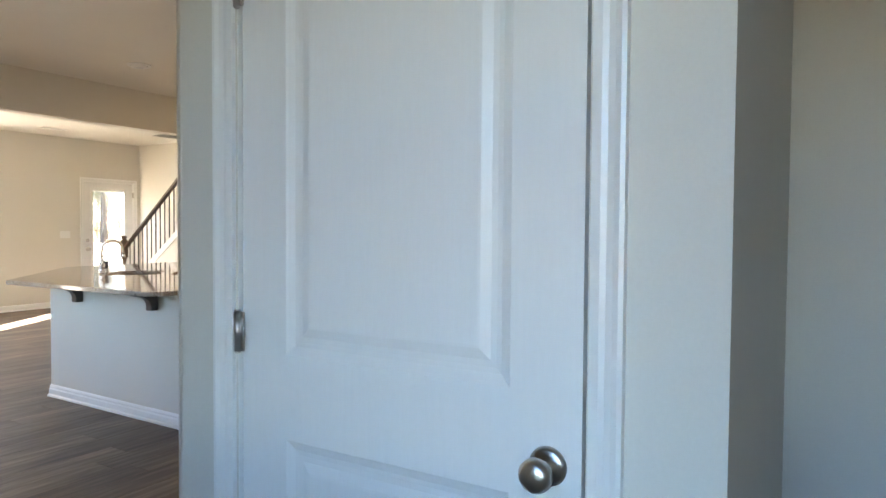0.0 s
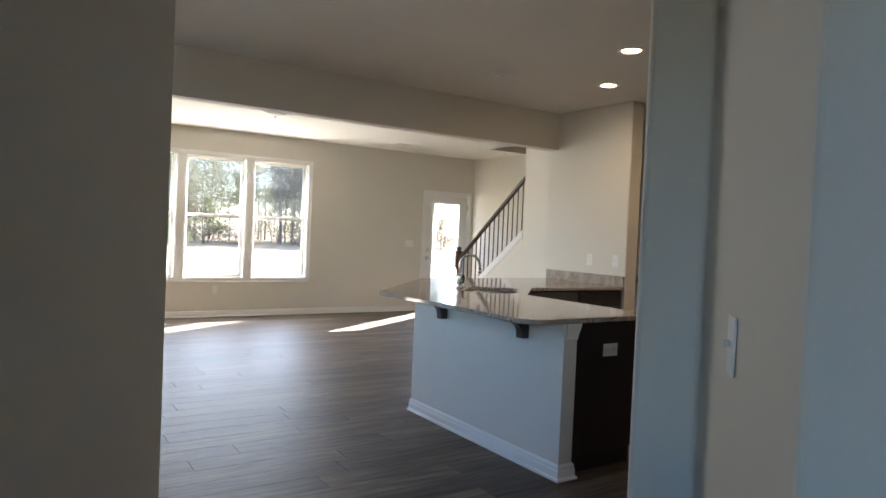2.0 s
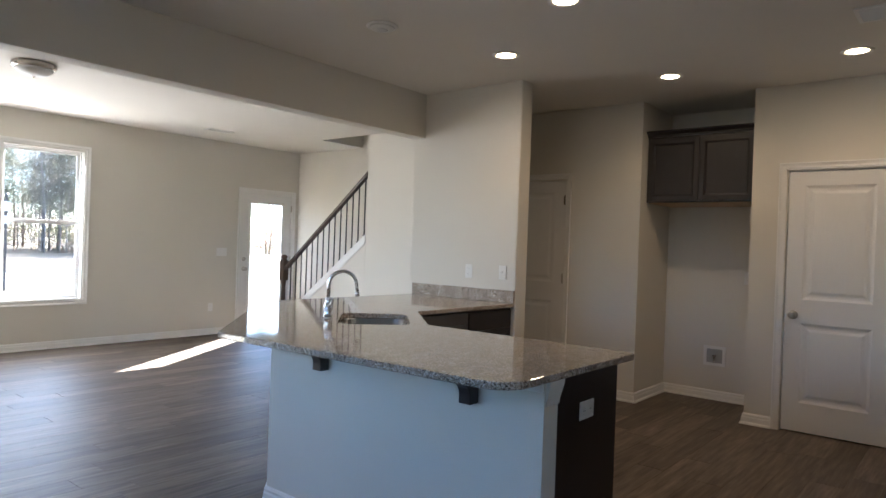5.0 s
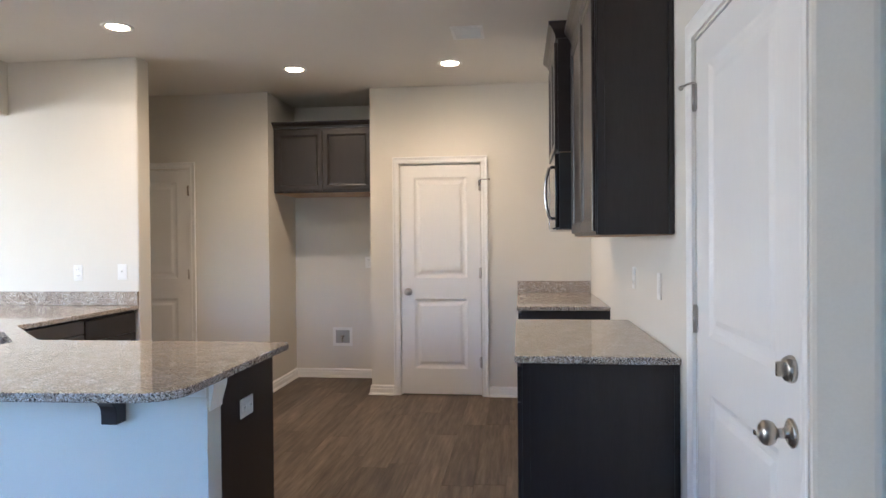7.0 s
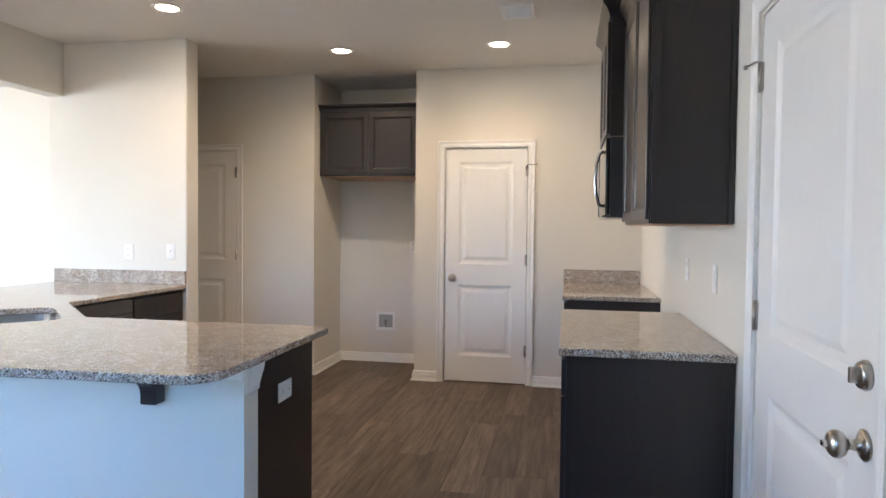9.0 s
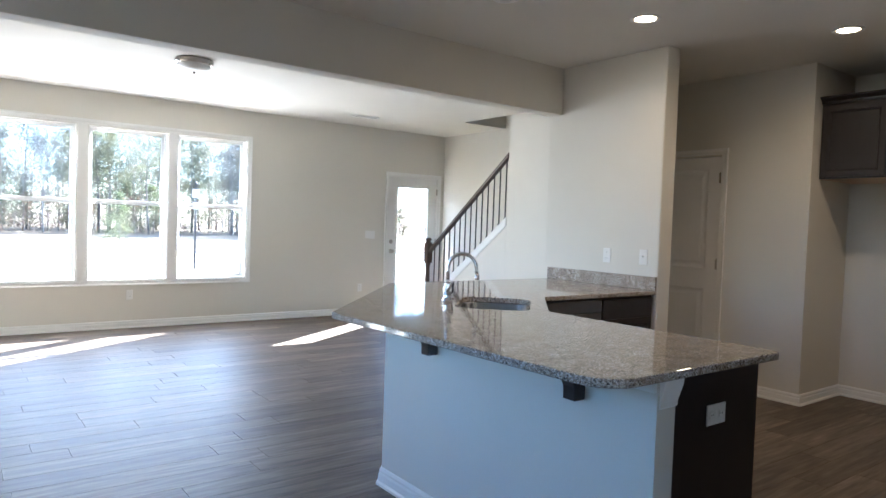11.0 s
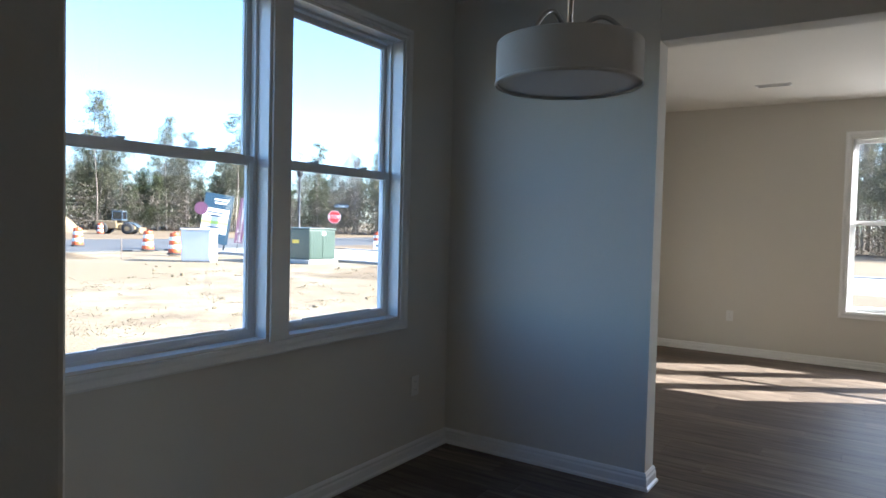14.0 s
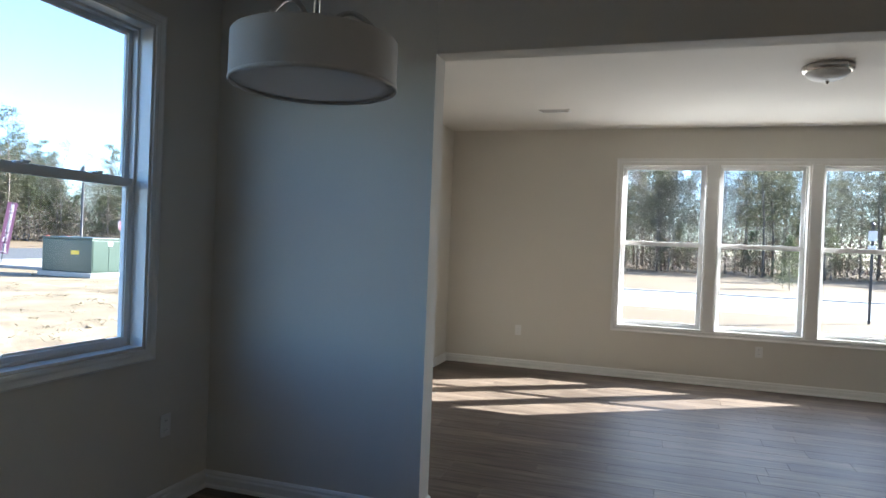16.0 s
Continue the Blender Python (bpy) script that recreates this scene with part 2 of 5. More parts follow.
def lathe(profile, seg=32, cap=True):
    """A turned body round z from (radius, height) pairs."""
    bm = bmesh.new()
    rings = []
    for r, z in profile:
        rings.append([bm.verts.new((r * math.cos(2 * math.pi * i / seg), r * math.sin(2 * math.pi * i / seg), z)) for i in range(seg)])
    for a, b in zip(rings, rings[1:]):
        for i in range(seg):
            bm.faces.new((a[i], a[(i + 1) % seg], b[(i + 1) % seg], b[i]))
    if cap:
        bm.faces.new(rings[0][::-1]), bm.faces.new(rings[-1])
    bmesh.ops.recalc_face_normals(bm, faces=bm.faces[:])
    for f in bm.faces:
        f.smooth = len(f.verts) == 4
    return bm


def tube(points, r, seg=10, r_end=None):
    """A round bar along a line of points, tapering to r_end."""
    bm = bmesh.new()
    pts = [Vector(p) for p in points]
    rings = []
    side = None
    for i, p in enumerate(pts):
        d = (pts[min(i + 1, len(pts) - 1)] - pts[max(i - 1, 0)]).normalized()
        ref = side if side is not None else (Vector((0, 0, 1)) if abs(d.z) < 0.9 else Vector((1, 0, 0)))
        side = (ref - d * ref.dot(d)).normalized()
        up = d.cross(side)
        rr = r if r_end is None else r + (r_end - r) * i / (len(pts) - 1)
        rings.append([bm.verts.new(p + rr * (math.cos(2 * math.pi * k / seg) * side + math.sin(2 * math.pi * k / seg) * up)) for k in range(seg)])
    for a, b in zip(rings, rings[1:]):
        for i in range(seg):
            bm.faces.new((a[i], a[(i + 1) % seg], b[(i + 1) % seg], b[i]))
    bm.faces.new(rings[0][::-1]), bm.faces.new(rings[-1])
    bmesh.ops.recalc_face_normals(bm, faces=bm.faces[:])
    for f in bm.faces:
        f.smooth = len(f.verts) == 4
    return bm


def moved(bm, m):
    bmesh.ops.transform(bm, matrix=m, verts=bm.verts[:])
    return bm


def joined(*bms):
    out = bmesh.new()
    for b in bms:
        me = bpy.data.meshes.new("tmp")
        b.to_mesh(me)
        out.from_mesh(me)
        bpy.data.meshes.remove(me)
        b.free()
    return out


def part(name, bm, mat, parent=None, label=""):
    me = bpy.data.meshes.new(name)
    bm.to_mesh(me)
    bm.free()
    me.materials.append(mat)
    ob = new(name, me)
    if parent is not None:
        ob.parent = parent
    if label:
        ob["label"] = label
    return ob


def thing(name, label, category, m=None, group="", kind=""):
    """An empty at the base of a thing; its parts are built in its own axes."""
    ob = new(name)
    ob.empty_display_size = 0.1
    tagged(ob, label, category, group, kind)
    if m is not None:
        ob.matrix_world = m
    return ob


def structure(name, bm, mat, label="", category="wall"):
    return tagged(part(name, bm, mat), label, category, kind="structure")


def trim_loop(w, h, profile, closed=False):
    """Moulding round an opening w x h in the xz plane, proud towards -y: three sides, or four when closed."""
    bm = bmesh.new()
    rows = []
    for u, v in profile:
        pts = [(-u, 0 if not closed else -u), (-u, h + u), (w + u, h + u), (w + u, 0 if not closed else -u)]
        rows.append([bm.verts.new((x, -v, z)) for x, z in pts])
    n = 4 if closed else 3
    for a, b in zip(rows, rows[1:] + rows[:1]):
        for i in range(n):
            j = (i + 1) % 4
            bm.faces.new((a[i], a[j], b[j], b[i]))
    if not closed:
        bm.faces.new([r[0] for r in rows]), bm.faces.new([r[3] for r in rows][::-1])
    bmesh.ops.recalc_face_normals(bm, faces=bm.faces[:])
    return bm


CASING = [(0.004, 0.0), (0.004, 0.011), (0.02, 0.013), (0.03, 0.011), (0.042, 0.014), (0.052, 0.019), (0.06, 0.018), (0.06, 0.0)]


def skirting(points, closed=False, h=0.09):
    """Baseboard with its shoe along a line of points, the room on the left hand."""
    prof = [(0.0, 0.0), (0.027, 0.0), (0.026, 0.012), (0.016, 0.02), (0.016, h - 0.035), (0.011, h - 0.026), (0.0125, h - 0.014), (0.006, h - 0.003), (0.0, h)]
    bm = bmesh.new()
    pts = [Vector(p) for p in points]
    n = len(pts)
    rows = []
    for i, p in enumerate(pts):
        din = (p - pts[i - 1]).normalized() if (i or closed) else None
        dout = (pts[(i + 1) % n] - p).normalized() if (i < n - 1 or closed) else None
        if din is None:
            din = dout
        if dout is None:
            dout = din
        n1, n2 = Vector((-din.y, din.x)), Vector((-dout.y, dout.x))
        mit = (n1 + n2) / max(0.2, 1 + n1.dot(n2))
        rows.append([bm.verts.new((p.x + mit.x * d, p.y + mit.y * d, z)) for d, z in prof])
    for i in range(n if closed else n - 1):
        a, b = rows[i], rows[(i + 1) % n]
        for k in range(len(prof)):
            q = (k + 1) % len(prof)
            bm.faces.new((a[k], b[k], b[q], a[q]))
    if not closed:
        bm.faces.new(rows[0]), bm.faces.new(rows[-1][::-1])
    bmesh.ops.recalc_face_normals(bm, faces=bm.faces[:])
    return bm


# ---- the plan, in metres ----
CEIL = 2.735
BEAM_Z = 2.336
X_DIN, Y_LIV, X_PAN, Y_KIT = 0.0, 10.722, 7.16, 1.872
Y_BEAM, Y_BEAM2 = 6.287, 6.43
X_COL, X_STAIR, X_RIGHT = 5.94, 7.25, 8.0
DIAG = Vector((0.746, 0.666))
ACROSS = Vector((-0.666, 0.746))


def wall(name, axis, a0, a1, t0, t1, openings=(), z0=0.0, z1=CEIL, mat=None, label="smooth greige painted drywall"):
    """A wall along x or y from a0 to a1, t0 to t1 thick, with openings (a, b, z low, z high) right through it."""
    bm = bmesh.new()

    def put(a, b, lo, hi):
        if b - a > 1e-4 and hi - lo > 1e-4:
            if axis == "x":
                add_box(bm, a, t0, lo, b, t1, hi)
            else:
                add_box(bm, t0, a, lo, t1, b, hi)

    at = a0
    for a, b, lo, hi in sorted(openings):
        put(at, a, z0, z1)
        put(a, b, z0, lo)
        put(a, b, hi, z1)
        at = b
    put(at, a1, z0, z1)
    return structure(name, bm, mat or M_WALL, label)


DIN_WIN = [(3.925, 4.833), (4.945, 5.785)]
DIN_Z = (0.833, 2.39)
LIV_WIN = [(1.962, 2.84), (2.956, 3.82), (3.93, 4.80)]
LIV_Z = (0.567, 2.347)
DOOR_H = 2.05
# the last opening is added, out of view, to let sky light into the hall
wall("wall_west", "y", -1.74, Y_LIV + 0.14, -0.14, X_DIN, [(a, b, *DIN_Z) for a, b in DIN_WIN] + [(-0.6, 0.5, 0.85, 2.2)], z0=-0.5, z1=3.0)
wall("wall_north", "x", X_DIN, X_RIGHT + 0.14, Y_LIV, Y_LIV + 0.14, [(a, b, *LIV_Z) for a, b in LIV_WIN] + [(6.965, 7.89, 0.0, DOOR_H + 0.01)], z0=-0.5, z1=3.0)
wall("wall_dining_stub", "x", X_DIN, 1.262, Y_BEAM, Y_BEAM2)
structure("beam", box(1.262, Y_BEAM, BEAM_Z, X_COL, Y_BEAM2, CEIL, 0.006), M_WALL, "greige drywall header between kitchen and living room", "beam")
structure("wall_column", prism([(X_COL, 5.258), (6.10, 5.258), (6.10, Y_BEAM2), (X_COL, Y_BEAM2)], 0, CEIL, 0.012, True), M_WALL, "short greige drywall partition with rounded corners")
wall("wall_passage_end", "x", 6.10, X_PAN, 6.30, Y_BEAM2)
wall("wall_closet", "y", 4.745, Y_BEAM2, X_PAN, 7.28, [(5.505, 6.225, 0, DOOR_H)])
wall("wall_alcove_north", "x", 7.28, 8.0, 4.745, 4.865)
wall("wall_alcove_back", "y", 3.68, 4.745, 7.88, 8.0)
wall("wall_alcove_south", "x", 7.28, 7.88, 3.68, 3.80)
wall("wall_pantry", "y", Y_KIT - 0.12, 3.80, X_PAN, 7.28, [(2.815, 3.535, 0, DOOR_H)])
wall("wall_kitchen", "x", 2.6405, X_PAN, Y_KIT - 0.12, Y_KIT, [(2.883, 3.758, 0, DOOR_H)])
c_out = Vector((2.362, 2.079))
c_in = c_out - 0.1 * DIAG
b_in = c_in - 0.16 * ACROSS
structure("wall_opening_south", prism([(1.767, 1.30), b_in[:], c_in[:], c_out[:], (2.64, Y_KIT), (2.70, Y_KIT - 0.12), (1.885, 1.0)], 0, CEIL, 0.014, True), M_WALL, "angled greige drywall return beside the opening")
d_out = Vector((1.362, 3.285))
d_in = d_out - 0.115 * DIAG
structure("wall_opening_north", prism([d_out[:], (X_DIN, 3.298), (X_DIN, 2.107), d_in[:]], 0, CEIL, 0.014, True), M_WALL, "angled greige drywall wall beside the opening")
wall("wall_hall", "y", 0.075, 1.29, 1.77, 1.89, [(0.287, 1.103, 0, DOOR_H)])
wall("wall_corridor", "x", 1.89, 2.84, 0.075, 0.195)
wall("wall_corridor_end", "y", -1.6, 0.195, 2.84, 2.96)
wall("wall_south", "x", X_DIN, 2.96, -1.74, -1.6, z0=-0.5)
wall("wall_stair", "y", Y_BEAM2, 8.39, X_STAIR, X_STAIR + 0.12)
wall("wall_garage", "x", 2.96, X_RIGHT, 0.5, 0.64, z0=-0.5, z1=3.0)
wall("wall_east", "y", -1.74, Y_LIV, X_RIGHT, X_RIGHT + 0.14, z0=-0.5, z1=5.4)
wall("wall_shaft_west", "y", 6.38, 9.42, X_STAIR - 0.12, X_STAIR, z0=CEIL + 0.26, z1=5.4)
wall("wall_shaft_north", "x", X_STAIR, X_RIGHT, 9.30, 9.42, z0=CEIL + 0.26, z1=5.4)
wall("wall_shaft_south", "x", X_STAIR, X_RIGHT, 6.38, 6.5, z0=0, z1=5.4)

bm = bmesh.new()
for q in ((0, -1.6, X_STAIR, Y_LIV), (X_STAIR, 9.30, X_RIGHT, Y_LIV), (X_STAIR, -1.6, X_RIGHT, 6.5)):
    add_box(bm, q[0], q[1], CEIL, q[2], q[3], CEIL + 0.26)
tagged(part("ceiling", bm, M_CEIL), "flat off-white painted ceiling", "ceiling", kind="structure")
tagged(part("ceiling_upper", box(X_STAIR - 0.12, 6.38, 5.4, X_RIGHT + 0.14, 9.42, 5.5), M_CEIL), "ceiling over the stairwell", "ceiling", kind="structure")
roof = bmesh.new()
add_box(roof, -0.5, -2.1, 3.0, X_STAIR - 0.13, 11.25, 3.15)
add_box(roof, X_STAIR - 0.13, 9.43, 3.0, 8.5, 11.25, 3.15)
add_box(roof, X_STAIR - 0.13, -2.1, 3.0, 8.5, 6.37, 3.15)
tagged(part("roof", roof, M_SIDE), "flat roof deck over the rooms", "roof", kind="structure")
tagged(part("subfloor", box(0, -1.6, -0.45, X_RIGHT, Y_LIV, -0.008), M_SUB), "dark floor slab under the planks", "floor", kind="structure")


def boards(name, pts):
    return tagged(part(name, skirting(pts), M_TRIM), "white painted moulded baseboard with shoe moulding", "baseboard", kind="structure")


boards("baseboard", [(X_DIN, Y_BEAM2), (1.262, Y_BEAM2), (1.262, Y_BEAM), (X_DIN, Y_BEAM), (X_DIN, 3.298), d_out[:], d_in[:], (X_DIN, 2.107)])
boards("baseboard", [(6.915, Y_LIV), (X_DIN, Y_LIV), (X_DIN, Y_BEAM2)])
boards("baseboard", [(X_COL, Y_BEAM2), (X_STAIR, Y_BEAM2), (X_STAIR, 8.385)])
boards("baseboard", [(6.10, 6.30), (6.10, 5.258), (X_COL, 5.258)])
boards("baseboard", [(X_PAN, 3.598), (X_PAN, 3.80), (7.88, 3.80), (7.88, 4.745), (X_PAN, 4.745), (X_PAN, 5.44)])
boards("baseboard", [(X_PAN, 2.50), (X_PAN, 2.748)])
boards("baseboard", [(1.77, 1.168), (1.767, 1.30), b_in[:], c_in[:], c_out[:], (2.64, Y_KIT), (2.815, Y_KIT)])
boards("baseboard", [(2.84, 0.075), (1.77, 0.075), (1.77, 0.222)])


# ---- doors ----
def door_face(w, h, stile, panels, depth=0.035):
    """A door leaf with moulded panels on its front (-y); panels: (bottom, top)."""
    bm = bmesh.new()
    xs = [0, stile, w - stile, w]
    zs = [0]
    for a, b in panels:
        zs += [a, b]
    zs.append(h)

    def quad(p):
        bm.faces.new([bm.verts.new(v) for v in p])

    for i in range(3):
        for k in range(len(zs) - 1):
            x0, x1, z0, z1 = xs[i], xs[i + 1], zs[k], zs[k + 1]
            if i == 1 and k % 2 == 1:
                rings = [(0.0, 0.0), (0.006, 0.003), (0.02, 0.0085), (0.03, 0.0095), (0.042, 0.009), (0.062, 0.003), (0.068, 0.0025)]
                loops = [[bm.verts.new(v) for v in ((x0 + u, d, z0 + u), (x1 - u, d, z0 + u), (x1 - u, d, z1 - u), (x0 + u, d, z1 - u))] for u, d in rings]
                for a, b in zip(loops, loops[1:]):
                    for q in range(4):
                        bm.faces.new((a[q], a[(q + 1) % 4], b[(q + 1) % 4], b[q]))
                bm.faces.new(loops[-1])
            else:
                quad(((x0, 0, z0), (x1, 0, z0), (x1, 0, z1), (x0, 0, z1)))
    for p in (((0, 0, 0), (0, 0, h), (0, depth, h), (0, depth, 0)), ((w, 0, 0), (w, depth, 0), (w, depth, h), (w, 0, h)), ((0, 0, h), (w, 0, h), (w, depth, h), (0, depth, h)), ((0, 0, 0), (0, depth, 0), (w, depth, 0), (w, 0, 0)), ((0, depth, 0), (0, depth, h), (w, depth, h), (w, depth, 0))):
        quad(p)
    bmesh.ops.remove_doubles(bm, verts=bm.verts[:], dist=1e-5)
    bmesh.ops.recalc_face_normals(bm, faces=bm.faces[:])
    return bm


def knob(parent, x, z, y=0.0, lock=False, deadbolt=False):
    prof = [(0.033, 0), (0.034, 0.004), (0.026, 0.009), (0.013, 0.012), (0.011, 0.032), (0.014, 0.036), (0.024, 0.042), (0.029, 0.052), (0.028, 0.062), (0.02, 0.07), (0.004, 0.072)]
    if deadbolt:
        prof = [(0.031, 0), (0.032, 0.006), (0.027, 0.016), (0.024, 0.018), (0.01, 0.018)]
    name = "deadbolt" if deadbolt else "door_knob"
    k = part(name, moved(lathe(prof, 28), Matrix.Translation((x, y, z)) @ pose(0, 0, 0, 90)), M_NICKEL, parent, "satin nickel " + name.replace("_", " "))
    if deadbolt:
        part("thumb_turn", moved(box(-0.006, -0.036, -0.017, 0.006, -0.016, 0.017, 0.004), Matrix.Translation((x, y, z))), M_NICKEL, k)
    elif lock:
        part("lock_button", moved(box(-0.008, -0.084, -0.006, 0.008, -0.07, 0.006, 0.003), Matrix.Translation((x, y, z))), M_CHROME, k)
    return k


def hinge(parent, x, z, y=-0.004):
    h = part("hinge", joined(moved(lathe([(0.0075, -0.045), (0.0075, 0.045)], 12), Matrix.Translation((x, y, z))), moved(lathe([(0.005, -0.049), (0.008, -0.046)], 12), Matrix.Translation((x, y, z))), moved(lathe([(0.008, 0.046), (0.005, 0.05)], 12), Matrix.Translation((x, y, z))), box(x - 0.016, -0.002, z - 0.044, x + 0.016, 0.002, z + 0.044)), M_NICKEL, parent, "satin nickel butt hinge")
    return h


def panel_door(name, label, m, w, h=2.032, hinge_side="right", stile=0.12, panels=((0.225, 0.845), (1.03, 1.92)), lock=False, deadbolt=False, inset=0.012, wall_t=0.12, backset=0.065, gap=0.0, pin_stop=False):
    d = thing(name, label, "door", m, kind="structure")
    z0 = 0.012
    leaf = part("leaf", moved(door_face(w - gap, h, stile, panels), Matrix.Translation((0, inset, z0))), M_DOOR, d)
    part("casing", moved(trim_loop(w + 0.012, h + 0.022, CASING), Matrix.Translation((-0.006, 0, 0))), M_TRIM, d, "white moulded door casing")
    jamb = bmesh.new()
    add_box(jamb, -0.0045, 0.001, 0, -0.0035, wall_t - 0.001, h + 0.016)
    add_box(jamb, w + 0.0035, 0.001, 0, w + 0.0045, wall_t - 0.001, h + 0.016)
    add_box(jamb, -0.0035, 0.001, h + 0.0155, w + 0.0035, wall_t - 0.001, h + 0.0175)
    add_box(jamb, 0.0, 0.052, 0.001, 0.012, 0.062, h + 0.014)
    add_box(jamb, w - 0.012, 0.052, 0.001, w, 0.062, h + 0.014)
    add_box(jamb, 0.012, 0.052, h - 0.002, w - 0.012, 0.062, h + 0.014)
    part("jamb", jamb, M_TRIM, d)
    hx, kx = (w + 0.001, backset) if hinge_side == "right" else (-0.001, w - backset)
    for z in (h - 0.18, 1.085, 0.30):
        hinge(leaf, hx, z)
    if pin_stop:
        q = -1 if hinge_side == "left" else 1
        part("hinge_stop", joined(tube([(hx, -0.006, h - 0.13), (hx + q * 0.02, -0.02, h - 0.128), (hx + q * 0.075, -0.03, h - 0.13)], 0.0035, 8), moved(lathe([(0.008, 0.0), (0.009, 0.006), (0.006, 0.01)], 12), pose(hx + q * 0.075, -0.03, h - 0.13, 0, 90 * q))), M_NICKEL, leaf, "small metal hinge-pin door stop")
    knob(leaf, kx, 0.92, inset, lock)
    if deadbolt:
        knob(leaf, kx, 1.065, inset, deadbolt=True)
    part("latch_plate", box(kx + (backset - 0.003 if hinge_side == "left" else -backset - 0.001), inset + 0.004, 0.89, kx + (backset + 0.001 if hinge_side == "left" else 0.003 - backset), inset + 0.03, 0.95), M_NICKEL, leaf)
    return d


panel_door("door_1", "white two-panel closet door, closed, satin nickel knob", pose(1.77, 1.098, 0, 0, 0, -90), 0.806, hinge_side="left", stile=0.132, gap=0.007)
panel_door("door_2", "white two-panel pantry door, closed, nickel knob", pose(X_PAN, 3.530, 0, 0, 0, -90), 0.71, pin_stop=True)
panel_door("door_3", "white two-panel closet door, closed, beside the column", pose(X_PAN, 6.220, 0, 0, 0, -90), 0.71)
panel_door("door_4", "white two-panel garage door with deadbolt, closed", pose(3.753, Y_KIT, 0, 0, 0, 180), 0.865, hinge_side="left", stile=0.145, lock=True, deadbolt=True, inset=0.003, backset=0.063, pin_stop=True)

# front door with a full pane of glass
fd = thing("door_5", "white front door with full glass pane, closed", "door", pose(6.985, Y_LIV, 0), kind="structure")
w, h = 0.885, 2.032
leaf = bmesh.new()
for q in ((0, 0, 0.145, h), (w - 0.145, 0, w, h), (0.145, 0, w - 0.145, 0.24), (0.145, 1.9, w - 0.145, h)):
    add_box(leaf, q[0], 0.02, q[1] + 0.012, q[2], 0.062, q[3] + 0.012)
leaf = part("leaf", leaf, M_DOOR, fd)
part("glazing_bead", moved(trim_loop(w - 0.29, 1.66, [(-0.02, 0), (-0.018, 0.012), (0.0, 0.016), (0.018, 0.01), (0.02, 0)], True), Matrix.Translation((0.145, 0.021, 0.252))), M_TRIM, leaf)
part("pane", box(0.15, 0.036, 0.255, w - 0.15, 0.046, 1.909), M_GLASS, leaf, "clear glass pane").visible_shadow = False
part("casing", moved(trim_loop(w + 0.012, h + 0.022, CASING), Matrix.Translation((-0.006, 0, 0))), M_TRIM, fd, "white moulded door casing")
jamb = bmesh.new()
add_box(jamb, -0.0195, 0.001, 0.0, -0.003, 0.138, h + 0.027)
add_box(jamb, w + 0.003, 0.001, 0.0, w + 0.0195, 0.138, h + 0.027)
add_box(jamb, -0.003, 0.001, h + 0.015, w + 0.003, 0.138, h + 0.027)
add_box(jamb, -0.003, 0.064, 0.012, 0.012, 0.08, h + 0.015)
add_box(jamb, w - 0.012, 0.064, 0.012, w + 0.003, 0.08, h + 0.015)
add_box(jamb, 0.012, 0.064, h - 0.004, w - 0.012, 0.08, h + 0.015)
part("jamb", jamb, M_TRIM, fd)
part("threshold", box(-0.02, 0.0, 0.0, w + 0.02, 0.13, 0.011, 0.004), M_NICKEL, fd, "metal threshold")
for z in (1.85, 1.07, 0.28):
    hinge(leaf, w + 0.001, z)
knob(leaf, 0.065, 0.92, 0.02, True)
knob(leaf, 0.065, 1.065, 0.02, deadbolt=True)


